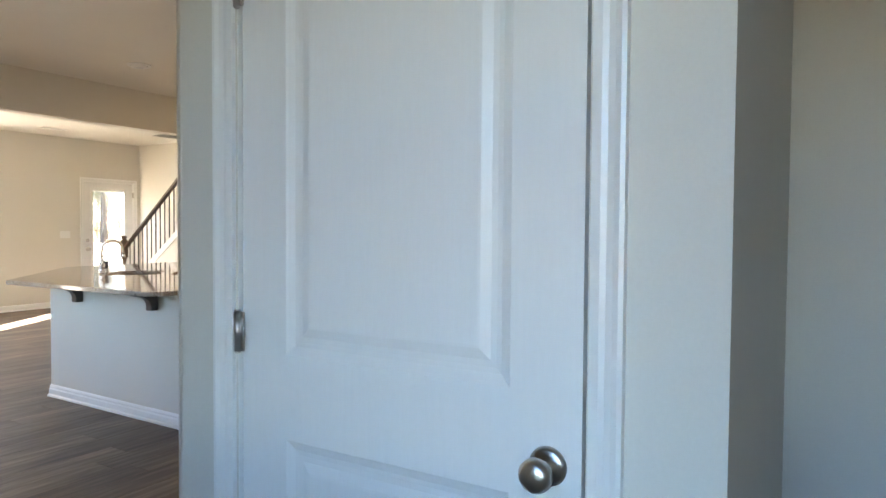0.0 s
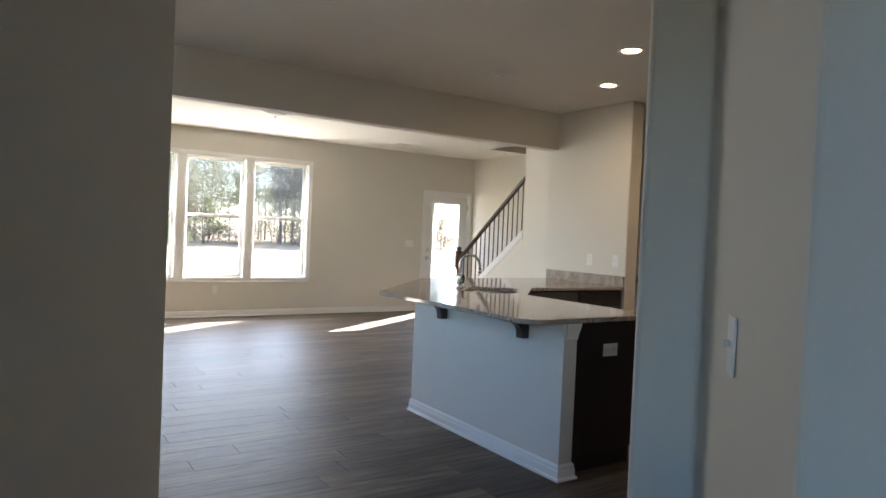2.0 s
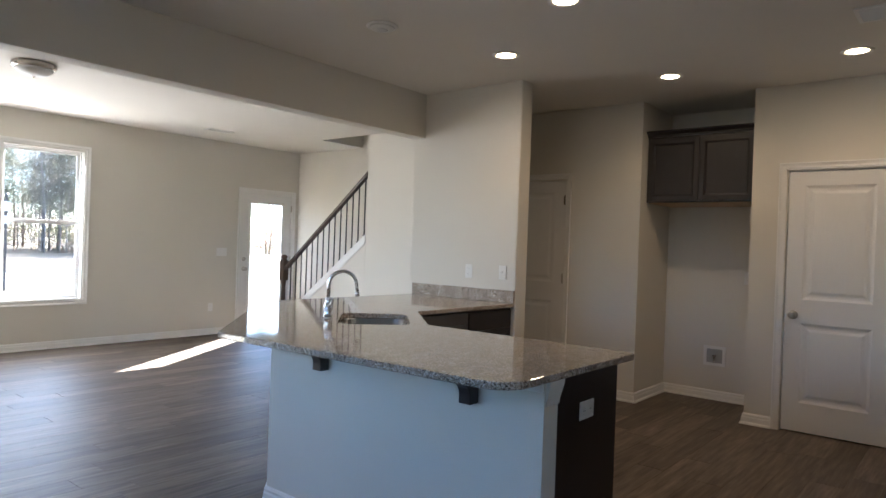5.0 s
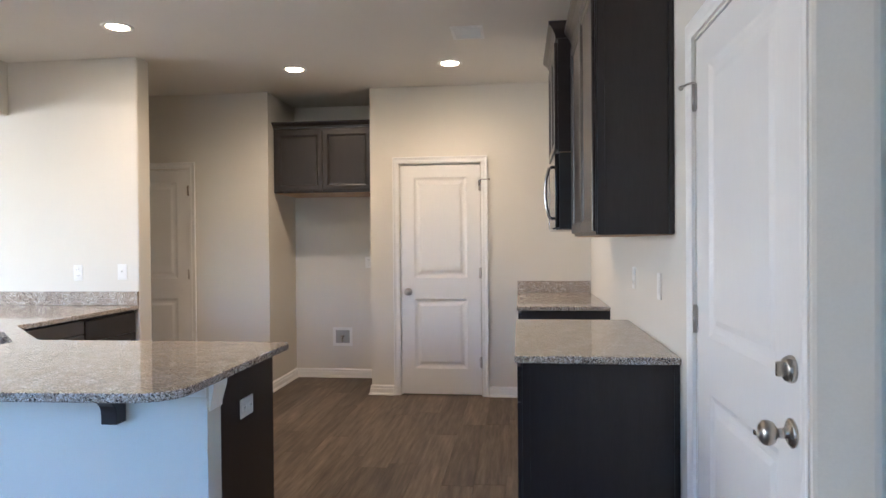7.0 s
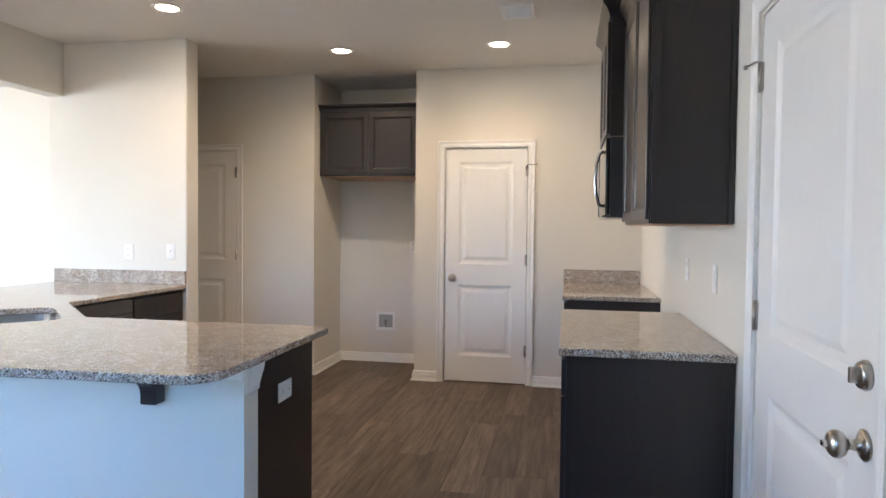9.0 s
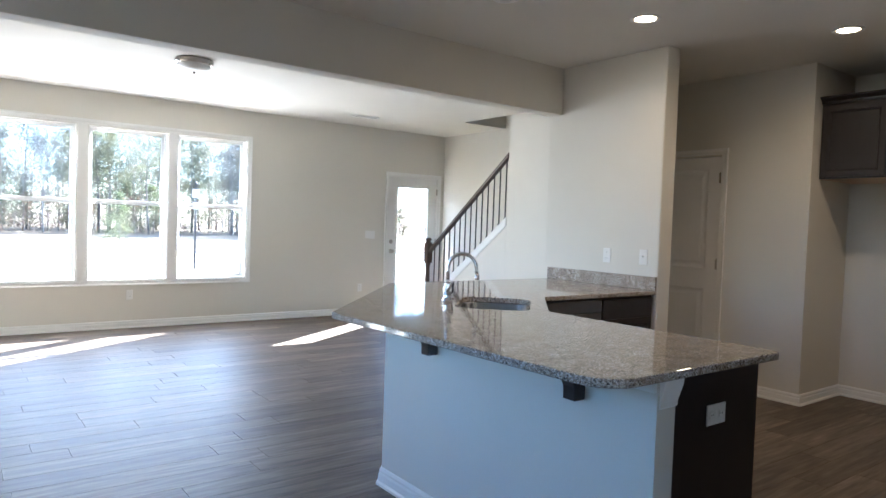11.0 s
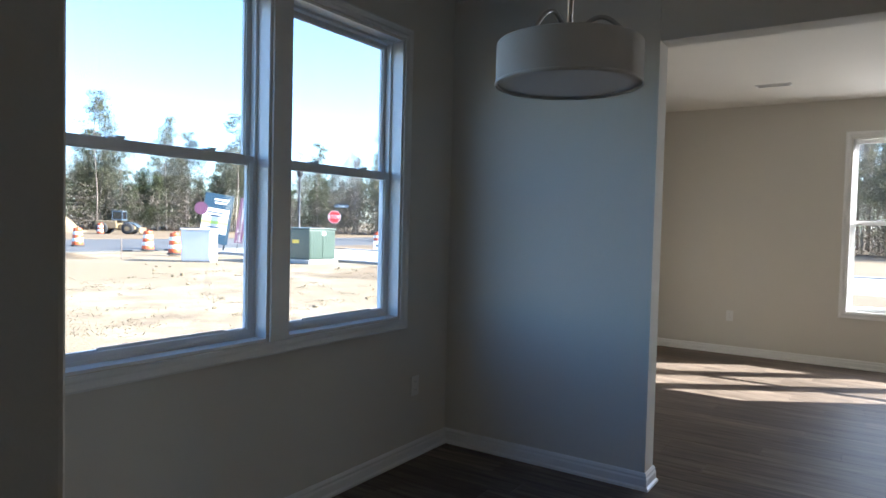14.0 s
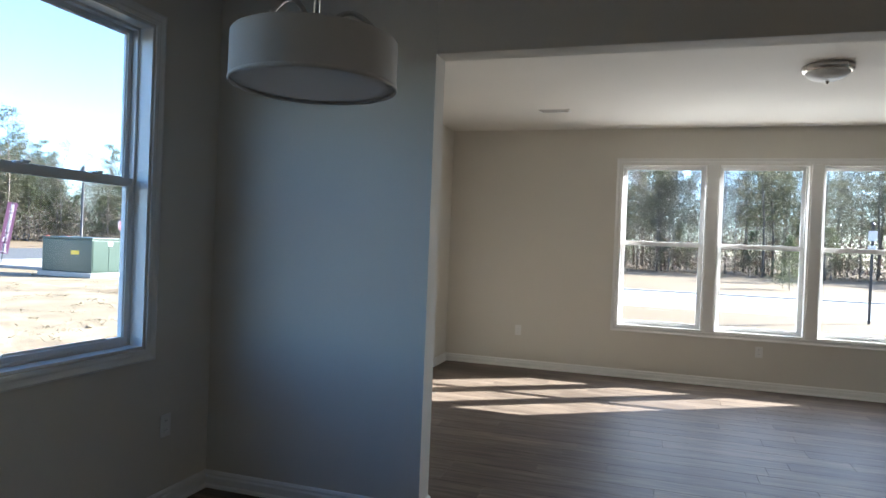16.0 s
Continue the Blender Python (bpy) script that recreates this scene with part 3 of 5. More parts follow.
# ---- windows ----
def double_hung(parent, x0, w, z0, h, depth=0.14):
    """One double-hung unit, seen from indoors (-y): frame, two sashes with panes, locks and lined reveal."""
    jb = bmesh.new()
    t = 0.012
    add_box(jb, x0, 0.0, z0, x0 + t, 0.075, z0 + h)
    add_box(jb, x0 + w - t, 0.0, z0, x0 + w, 0.075, z0 + h)
    add_box(jb, x0 + t, 0.0, z0 + h - t, x0 + w - t, 0.075, z0 + h)
    add_box(jb, x0 + t, 0.0, z0, x0 + w - t, 0.075, z0 + t)
    part("reveal", jb, M_TRIM, parent)
    fr = bmesh.new()
    f = 0.026
    add_box(fr, x0, 0.075, z0, x0 + f, depth, z0 + h)
    add_box(fr, x0 + w - f, 0.075, z0, x0 + w, depth, z0 + h)
    add_box(fr, x0 + f, 0.075, z0 + h - f, x0 + w - f, depth, z0 + h)
    add_box(fr, x0 + f, 0.075, z0, x0 + w - f, depth, z0 + f)
    part("window_frame", fr, M_VINYL, parent)
    mid = z0 + h * 0.512

    def sash(name, ya, yb, za, zb, bot, top):
        s = 0.024
        xa, xb = x0 + f, x0 + w - f
        b = bmesh.new()
        add_box(b, xa, ya, za, xa + s, yb, zb)
        add_box(b, xb - s, ya, za, xb, yb, zb)
        add_box(b, xa + s, ya, za, xb - s, yb, za + bot)
        add_box(b, xa + s, ya, zb - top, xb - s, yb, zb)
        for g in ((xa + s, za + bot, xa + s + 0.006, zb - top), (xb - s - 0.006, za + bot, xb - s, zb - top), (xa + s + 0.006, za + bot, xb - s - 0.006, za + bot + 0.006), (xa + s + 0.006, zb - top - 0.006, xb - s - 0.006, zb - top)):
            add_box(b, g[0], ya + 0.007, g[1], g[2], yb - 0.004, g[3])
        so = part(name, b, M_VINYL, parent)
        part("pane", box(xa + s - 0.004, (ya + yb) / 2 - 0.003, za + bot - 0.004, xb - s + 0.004, (ya + yb) / 2 + 0.003, zb - top + 0.004), M_GLASS, so, "clear glass pane").visible_shadow = False
        return so

    sash("upper_sash", 0.108, 0.134, mid - 0.012, z0 + h - f, 0.034, 0.022)
    lo = sash("lower_sash", 0.079, 0.106, z0 + f, mid + 0.02, 0.024, 0.034)
    for k in (0.28, 0.72):
        part("sash_lock", joined(box(x0 + w * k - 0.03, 0.082, mid + 0.021, x0 + w * k + 0.03, 0.104, mid + 0.03, 0.004), box(x0 + w * k - 0.006, 0.074, mid + 0.028, x0 + w * k + 0.03, 0.09, mid + 0.036, 0.003)), M_VINYL, lo)
    part("lift_rail", box(x0 + w * 0.2, 0.07, z0 + f + 0.03, x0 + w * 0.8, 0.079, z0 + f + 0.04, 0.003), M_VINYL, lo)


def window_bank(name, label, m, spans, z0, z1):
    """Windows side by side under one picture-frame casing; spans from the left, seen from indoors."""
    wn_ = thing(name, label, "window", m, kind="structure")
    for a, b in spans:
        double_hung(wn_, a, b - a, z0, z1 - z0)
    a, b = spans[0][0], spans[-1][1]
    part("casing", moved(trim_loop(b - a, z1 - z0, CASING, True), Matrix.Translation((a, 0, z0))), M_TRIM, wn_, "white picture-frame window casing")
    for (p, q), (r, s_) in zip(spans, spans[1:]):
        part("mullion", box(q + 0.004, -0.013, z0 - 0.003, r - 0.004, 0, z1 + 0.003, 0.003), M_TRIM, wn_)
    return wn_


# seen from indoors the west wall runs from south (left) to north
window_bank("window_1", "pair of white double-hung windows in the dining area", pose(X_DIN, 0, 0, 0, 0, 90), DIN_WIN, *DIN_Z)
window_bank("window_2", "three white double-hung windows in the living room", pose(0, Y_LIV, 0), LIV_WIN, *LIV_Z)
# unseen pair, added so that sky light reaches the hall door
window_bank("added_hall_window", "unseen white double-hung windows added to light the hall", pose(X_DIN, 0, 0, 0, 0, 90), [(-0.6, -0.08), (-0.02, 0.5)], 0.85, 2.2)


# ---- kitchen: cabinets and worktops ----
def shaker(w, h, rail=0.055, t=0.019):
    """A recessed-panel cabinet door in the xz plane, front towards -y."""
    bm = bmesh.new()
    rings = [(0.0, 0.0), (0.0, -t + 0.002), (0.002, -t), (rail - 0.012, -t), (rail - 0.006, -t + 0.004), (rail, -t + 0.006), (rail + 0.004, -t + 0.011), (rail + 0.02, -t + 0.011)]
    loops = [[bm.verts.new(v) for v in ((u, d, u), (w - u, d, u), (w - u, d, h - u), (u, d, h - u))] for u, d in rings]
    for a, b in zip(loops, loops[1:]):
        for q in range(4):
            bm.faces.new((a[q], a[(q + 1) % 4], b[(q + 1) % 4], b[q]))
    bm.faces.new(loops[-1]), bm.faces.new(loops[0][::-1])
    bmesh.ops.recalc_face_normals(bm, faces=bm.faces[:])
    return bm


def cabinet(name, label, m, w, d, z0, z1, doors=2, drawer=0.0, toe=0.0, crown=0.0, group="", end_trim=False):
    """A cabinet with its back on y = 0 and its front at y = -d, in its own axes."""
    c = thing(name, label, "cabinet", m, group)
    body = bmesh.new()
    add_box(body, 0, -d, z0 + toe, w, 0, z1)
    if toe:
        add_box(body, 0.004, -d + 0.075, z0, w - 0.004, -0.01, z0 + toe)
    part("body", body, M_CAB, c)
    if not toe:
        part("underside", box(0.012, -d + 0.012, z0 - 0.004, w - 0.012, -0.004, z0 - 0.0005), M_CABIN, c, "pale unstained plywood underside")
    if end_trim:
        part("scribe_moulding", box(w, -0.022, z0 + toe, w + 0.006, -0.001, z1, 0.002), M_CAB, c)
        part("end_stile", box(w, -d, z0 + toe, w + 0.004, -d + 0.03, z1, 0.0015), M_CAB, c)
        part("front_stile", box(w - 0.014, -d - 0.006, z0 + toe, w, -d - 0.0005, z1, 0.0015), M_CAB, c)
    gap = 0.003
    dw = (w - 0.03 - gap * (doors - 1)) / doors
    top = z1 - 0.02
    for i in range(doors):
        x = 0.015 + i * (dw + gap)
        dz1 = top - (drawer + gap if drawer else 0)
        part("door", moved(shaker(dw, dz1 - (z0 + toe + 0.015)), Matrix.Translation((x, -d, z0 + toe + 0.015))), M_CAB, c)
        if drawer:
            part("drawer_front", moved(box(0, -0.019, 0, dw, 0, drawer, 0.003), Matrix.Translation((x, -d, top - drawer))), M_CAB, c)
    if crown:
        rows = [(0.0, 0.0), (0.012, 0.0), (0.016, 0.02), (0.03, crown * 0.55), (0.05, crown * 0.8), (0.052, crown), (0.0, crown)]
        bm = bmesh.new()
        loops = []
        for u, dz in rows:
            loops.append([bm.verts.new(v) for v in ((-u, 0, z1 + dz), (-u, -d - u, z1 + dz), (w + u, -d - u, z1 + dz), (w + u, 0, z1 + dz))])
        for a, b in zip(loops, loops[1:] + loops[:1]):
            for q in range(3):
                bm.faces.new((a[q], a[q + 1], b[q + 1], b[q]))
        bm.faces.new([l[0] for l in loops]), bm.faces.new([l[3] for l in loops][::-1])
        bmesh.ops.recalc_face_normals(bm, faces=bm.faces[:])
        part("crown", bm, M_CAB, c, "dark crown moulding")
    return c


def slab(points, z1=0.915, t=0.03, hole=None):
    """A stone top over a polygon with eased edges, and a cut-out."""
    bm = bmesh.new()
    n = len(points)
    cx, cy = sum(p[0] for p in points) / n, sum(p[1] for p in points) / n

    def inset(pts, u):
        out = []
        for i, p in enumerate(pts):
            a, b = Vector(pts[i - 1]), Vector(pts[(i + 1) % len(pts)])
            p = Vector(p)
            d1, d2 = (p - a).normalized(), (b - p).normalized()
            n1, n2 = Vector((-d1.y, d1.x)), Vector((-d2.y, d2.x))
            out.append(p + (n1 + n2) / max(0.3, 1 + n1.dot(n2)) * u)
        return out

    rings = [(0.005, z1), (0.0015, z1 - 0.0015), (0.0, z1 - 0.005), (0.0, z1 - t + 0.004), (0.004, z1 - t)]
    loops = [[bm.verts.new((*q, z)) for q in inset(points, u)] for u, z in rings]
    for a, b in zip(loops, loops[1:]):
        for i in range(n):
            bm.faces.new((a[i], a[(i + 1) % n], b[(i + 1) % n], b[i]))
    if hole:
        hl = [[bm.verts.new((*q, z)) for q in hole] for z in (z1, z1 - t)]
        k = len(hole)
        for i in range(k):
            bm.faces.new((hl[0][i], hl[1][i], hl[1][(i + 1) % k], hl[0][(i + 1) % k]))
        bm.edges.ensure_lookup_table()
        for lp, h in ((loops[0], hl[0]), (loops[-1], hl[1])):
            es = [bm.edges.get((lp[i], lp[(i + 1) % n])) for i in range(n)] + [bm.edges.get((h[i], h[(i + 1) % k])) for i in range(k)]
            bmesh.ops.triangle_fill(bm, edges=es, use_beauty=True)
    else:
        bm.faces.new(loops[0]), bm.faces.new(loops[-1][::-1])
    bmesh.ops.recalc_face_normals(bm, faces=bm.faces[:])
    return bm


def rounded(points, radii, seg=6):
    """A polygon with rounded corners."""
    out = []
    n = len(points)
    for i, p in enumerate(points):
        r = radii[i]
        if not r:
            out.append(tuple(p))
            continue
        p, a, b = Vector(p), Vector(points[i - 1]), Vector(points[(i + 1) % n])
        u, v = (a - p).normalized(), (b - p).normalized()
        half = u.angle(v) / 2
        t = r / math.tan(half)
        c = p + (u + v).normalized() * r / math.sin(half)
        s0, s1 = p + u * t - c, p + v * t - c
        a0 = math.atan2(s0.y, s0.x)
        da = (math.atan2(s1.y, s1.x) - a0 + math.pi) % (2 * math.pi) - math.pi
        out += [(c.x + r * math.cos(a0 + da * k / seg), c.y + r * math.sin(a0 + da * k / seg)) for k in range(seg + 1)]
    return out


BASE = "run of dark espresso base cabinets"
kit = lambda x: pose(x, Y_KIT + 0.001, 0, 0, 0, 180)
cabinet("base_cabinet", "dark espresso base cabinet with finished end panel", kit(5.155), 1.165, 0.60, 0, 0.884, 2, 0.14, 0.1, group=BASE, end_trim=True)
cabinet("base_cabinet", "dark espresso base cabinet beside the pantry wall", kit(7.155), 1.215, 0.60, 0, 0.884, 2, 0.14, 0.1, group=BASE)
tagged(part("worktop", slab([(3.957, Y_KIT + 0.003), (5.17, Y_KIT + 0.003), (5.17, 2.503), (3.957, 2.503)]), M_GRAN), "polished speckled granite worktop on a base cabinet", "worktop")
tagged(part("worktop", slab([(5.915, Y_KIT + 0.003), (7.157, Y_KIT + 0.003), (7.157, 2.503), (5.915, 2.503)]), M_GRAN), "polished speckled granite worktop by the pantry wall", "worktop")
tagged(part("backsplash", box(7.137, Y_KIT + 0.004, 0.916, 7.158, 2.500, 1.016, 0.002), M_GRAN), "low speckled granite backsplash standing on the worktop", "backsplash")
cabinet("upper_cabinet", "dark espresso wall cabinet with finished side", kit(5.16), 1.095, 0.297, 1.383, 2.45, 2, crown=0.085, group="dark wall cabinets", end_trim=True)
cabinet("upper_cabinet", "deep dark wall cabinet over the microwave", kit(5.925), 0.762, 0.385, 1.865, 2.50, 2, crown=0.085, group="dark wall cabinets")
fridge_m = pose(7.878, 4.742, 0, 0, 0, -90)
cabinet("fridge_cabinet", "dark two-door wall cabinet over the fridge recess", fridge_m, 0.938, 0.58, 1.825, 2.42, 2, crown=0.055)

mw = thing("microwave", "black and stainless over-the-range microwave under a cabinet", "microwave", kit(5.925))
part("body", box(0.003, -0.38, 1.43, 0.757, -0.002, 1.86, 0.004), M_DARKP, mw)
part("door", box(0.004, -0.405, 1.437, 0.6, -0.381, 1.855, 0.006), M_BLACK, mw, "black glass door")
part("control_panel", box(0.602, -0.405, 1.437, 0.756, -0.381, 1.855, 0.006), M_BLACK, mw)
part("trim_strip", box(0.004, -0.409, 1.437, 0.03, -0.404, 1.855, 0.002), M_STEEL, mw)
part("handle", tube([(0.57, -0.405, 1.49), (0.57, -0.43, 1.5), (0.57, -0.447, 1.56), (0.57, -0.452, 1.645), (0.57, -0.447, 1.73), (0.57, -0.43, 1.79), (0.57, -0.405, 1.8)], 0.01, 12), M_STEEL, mw, "curved stainless bar handle")
part("grille", box(0.03, -0.40, 1.421, 0.73, -0.03, 1.4295, 0.002), M_STEEL, mw, "steel underside with filters")

# ---- the angled peninsula ----
KNEE_X, END_Y, CAB_Y, CAB_X = 3.495, 3.53, 3.592, 4.215
outer = [(KNEE_X, END_Y), (KNEE_X, 5.155), (4.375, 6.085), (5.936, 6.085)]
inner = [(5.936, 5.965), (4.425, 5.965), (KNEE_X + 0.1, 5.105), (KNEE_X + 0.1, END_Y)]
knee = thing("island_wall", "painted half wall under the counter with white baseboard", "half wall")
part("wall", prism(outer + inner, 0, 0.884), M_WALL, knee)
part("baseboard", skirting([(KNEE_X + 0.1, CAB_Y - 0.016), (KNEE_X + 0.1, END_Y), (KNEE_X, END_Y), (KNEE_X, 5.155), (4.375, 6.085), (5.936, 6.085)]), M_TRIM, knee, "white moulded baseboard")
cap_rows = [(0.0, 0.79), (0.005, 0.795), (0.005, 0.81), (0.009, 0.83), (0.016, 0.862), (0.018, 0.884), (0.0, 0.884)]
bm = bmesh.new()
loops = [[bm.verts.new(v) for v in ((KNEE_X + 0.012, END_Y, z), (KNEE_X + 0.012, END_Y - u, z), (KNEE_X + 0.1 + u, END_Y - u, z), (KNEE_X + 0.1 + u, CAB_Y - 0.016, z))] for u, z in cap_rows]
for a, b in zip(loops, loops[1:] + loops[:1]):
    for q in range(3):
        bm.faces.new((a[q], a[q + 1], b[q + 1], b[q]))
bm.faces.new([l[0] for l in loops]), bm.faces.new([l[3] for l in loops][::-1])
bmesh.ops.recalc_face_normals(bm, faces=bm.faces[:])
part("cap_moulding", bm, M_TRIM, knee, "white crown under the counter edge")
part("apron", box(KNEE_X - 0.012, END_Y + 0.002, 0.845, KNEE_X, 5.15, 0.884, 0.002), M_TRIM, knee, "narrow white board under the counter")

c = thing("island_cabinet", "dark espresso cabinet at the end of the peninsula", "cabinet")
body = bmesh.new()
add_box(body, KNEE_X + 0.102, CAB_Y - 0.006, 0.1, CAB_X, 4.75, 0.884)
add_box(body, KNEE_X + 0.102, CAB_Y - 0.004, 0.0, CAB_X - 0.08, 4.75, 0.1)
part("body", body, M_CAB, c)
part("end_panel", box(KNEE_X + 0.104, CAB_Y - 0.014, 0.1, CAB_X, CAB_Y - 0.0065, 0.884, 0.003), M_CAB, c)
for y in (3.62, 4.16):
    part("door", moved(shaker(0.53, 0.6), pose(CAB_X, y, 0.115, 0, 0, 90)), M_CAB, c)
    part("drawer_front", moved(box(0, -0.019, 0.735, 0.53, 0, 0.865, 0.003), pose(CAB_X, y, 0, 0, 0, 90)), M_CAB, c)
c = thing("sink_cabinet", "dark espresso angled corner cabinet under the sink", "cabinet")
sink_body = [(KNEE_X + 0.104, 4.752), (CAB_X, 4.752), (4.735, 5.30), (4.735, 5.962), (4.43, 5.962), (KNEE_X + 0.104, 5.10)]
part("body", prism(sink_body, 0.1, 0.70), M_CAB, c)
part("front", prism([(CAB_X, 4.754), (4.733, 5.30), (4.72, 5.313), (CAB_X - 0.013, 4.767)], 0.701, 0.884), M_CAB, c)
part("door", moved(shaker(0.36, 0.58), pose(CAB_X + 0.015, 4.77, 0.115, 0, 0, 46.2)), M_CAB, c)
part("door", moved(shaker(0.36, 0.58), pose(CAB_X + 0.267, 5.033, 0.115, 0, 0, 46.2)), M_CAB, c)
M_DSTEEL = plain("dark_steel", (0.12, 0.115, 0.115), 0.38, 0.6, vary=0.1, stretch=(12, 1, 1))
dishw = thing("dishwasher", "dark steel dishwasher under the granite counter", "dishwasher", pose(4.74, 5.96, 0))
part("body", box(0.0, -0.66, 0.1, 0.6, -0.06, 0.875), M_DARKP, dishw)
part("door", box(0.003, -0.685, 0.11, 0.597, -0.661, 0.78, 0.006), M_DSTEEL, dishw, "dark brushed steel door")
part("control_panel", box(0.003, -0.685, 0.785, 0.597, -0.661, 0.872, 0.005), M_DSTEEL, dishw)
part("kick_plate", box(0.01, -0.6, 0.0, 0.59, -0.58, 0.1), M_DARKP, dishw)
cabinet("base_cabinet", "dark espresso base cabinet against the column wall", pose(5.345, 5.96, 0), 0.59, 0.66, 0, 0.884, 1, 0.14, 0.1, group=BASE)

SINK_C = Vector((4.2, 5.12))


def sink_outline(lx, ly, r=0.09, seg=6):
    """A rounded rectangle, long axis across the corner."""
    pts = rounded([(-lx, -ly), (lx, -ly), (lx, ly), (-lx, ly)], [r] * 4, seg)
    q = math.radians(45)
    return [(SINK_C.x + x * math.cos(q) - y * math.sin(q), SINK_C.y + x * math.sin(q) + y * math.cos(q)) for x, y in pts]


TOP = rounded([(3.228, 3.508), (4.25, 3.508), (4.25, 4.735), (4.755, 5.262), (5.936, 5.262), (5.936, 6.37), (4.28, 6.37), (3.172, 5.145)], [0.13, 0.03, 0, 0, 0, 0, 0.05, 0.05])
tagged(part("island_counter", slab(TOP, hole=sink_outline(0.29, 0.205)[::-1]), M_GRAN), "polished speckled granite bar counter with sink cut-out", "counter")
tagged(part("backsplash", box(5.914, 5.262, 0.916, 5.938, 6.37, 1.016, 0.002), M_GRAN), "low speckled granite backsplash against the column wall", "backsplash")
sk = thing("sink", "stainless undermount sink set in the granite counter", "sink")
bm = bmesh.new()
rows = [(0.305, 0.22, 0.8845), (0.292, 0.207, 0.8845), (0.288, 0.203, 0.875), (0.283, 0.198, 0.73), (0.26, 0.175, 0.712), (0.04, 0.03, 0.706)]
loops = [[bm.verts.new((*p, z)) for p in sink_outline(a, b, min(0.09, b * 0.45))] for a, b, z in rows]
for a, b in zip(loops, loops[1:]):
    for i in range(len(a)):
        f = bm.faces.new((a[i], a[(i + 1) % len(a)], b[(i + 1) % len(a)], b[i]))
        f.smooth = True
bm.faces.new(loops[-1])
bmesh.ops.recalc_face_normals(bm, faces=bm.faces[:])
part("bowl", bm, M_STEEL, sk)
part("drain", moved(lathe([(0.045, 0.0), (0.045, 0.004), (0.03, 0.005), (0.012, 0.001)], 20), Matrix.Translation((*SINK_C, 0.707))), M_CHROME, sk)

fx = SINK_C + Vector((-0.707, 0.707)) * 0.275
fa = thing("faucet", "polished chrome gooseneck kitchen faucet with lever", "faucet", pose(fx.x, fx.y, 0.915, 0, 0, -45))
part("base", lathe([(0.03, 0), (0.031, 0.006), (0.024, 0.012), (0.021, 0.03), (0.025, 0.05), (0.025, 0.075), (0.018, 0.085), (0.016, 0.11), (0.019, 0.115), (0.012, 0.125)], 24), M_CHROME, fa)
pts = [(0, 0, 0.11), (0, 0, 0.18)] + [(0.082 - 0.082 * math.cos(a), 0, 0.195 + 0.082 * math.sin(a)) for a in [math.pi * k / 12 for k in range(12)]] + [(0.166, 0, 0.18), (0.169, 0, 0.155)]
part("spout", tube(pts, 0.011, 14), M_CHROME, fa)
part("aerator", moved(lathe([(0.012, 0), (0.015, 0.005), (0.015, 0.025), (0.012, 0.03)], 16), Matrix.Translation((0.1695, 0, 0.13))), M_CHROME, fa)
part("lever", tube([(0.0, -0.022, 0.062), (0.02, -0.05, 0.085), (0.035, -0.085, 0.12)], 0.01, 10, 0.006), M_CHROME, fa)
sp = SINK_C + Vector((-0.707, 0.707)) * 0.27 + Vector((0.707, 0.707)) * 0.13
spr = thing("side_sprayer", "small chrome side sprayer beside the faucet", "sprayer", pose(sp.x, sp.y, 0.915))
part("holder", lathe([(0.022, 0), (0.022, 0.006), (0.014, 0.012), (0.014, 0.03)], 18), M_CHROME, spr)
part("spray_head", lathe([(0.011, 0.031), (0.015, 0.045), (0.016, 0.075), (0.019, 0.09), (0.014, 0.098)], 18), M_DARKP, spr)


def corbel(m):
    """A curved wooden bracket, its back on y = 0 and its top at z = 0."""
    side = [(0, 0), (-0.165, 0), (-0.165, -0.02)] + [(-0.165 + 0.11 * math.sin(a), -0.02 - 0.07 * (1 - math.cos(a))) for a in [math.pi / 2 * k / 7 for k in range(1, 8)]] + [(-0.055, -0.124), (0, -0.124)]
    bm = bmesh.new()
    w = 0.029
    l, r = [bm.verts.new((-w, y, z)) for y, z in side], [bm.verts.new((w, y, z)) for y, z in side]
    bm.faces.new(l), bm.faces.new(r[::-1])
    for i in range(len(side)):
        j = (i + 1) % len(side)
        bm.faces.new((l[i], r[i], r[j], l[j]))
    bmesh.ops.recalc_face_normals(bm, faces=bm.faces[:])
    bmesh.ops.bevel(bm, geom=[e for e in bm.edges if e.calc_face_angle(0) > 0.9], offset=0.003, segments=1, affect="EDGES")
    ob = part("corbel", bm, M_CAB)
    ob.matrix_world = m
    return tagged(ob, "dark wooden corbel under the counter overhang", "corbel", "corbels under the counter")


corbel(pose(KNEE_X - 0.012, 3.842, 0.8835, 0, 0, -90))
corbel(pose(KNEE_X - 0.012, 4.715, 0.8835, 0, 0, -90))
corbel(pose(3.74, 5.41, 0.8835, 0, 0, -43.3))


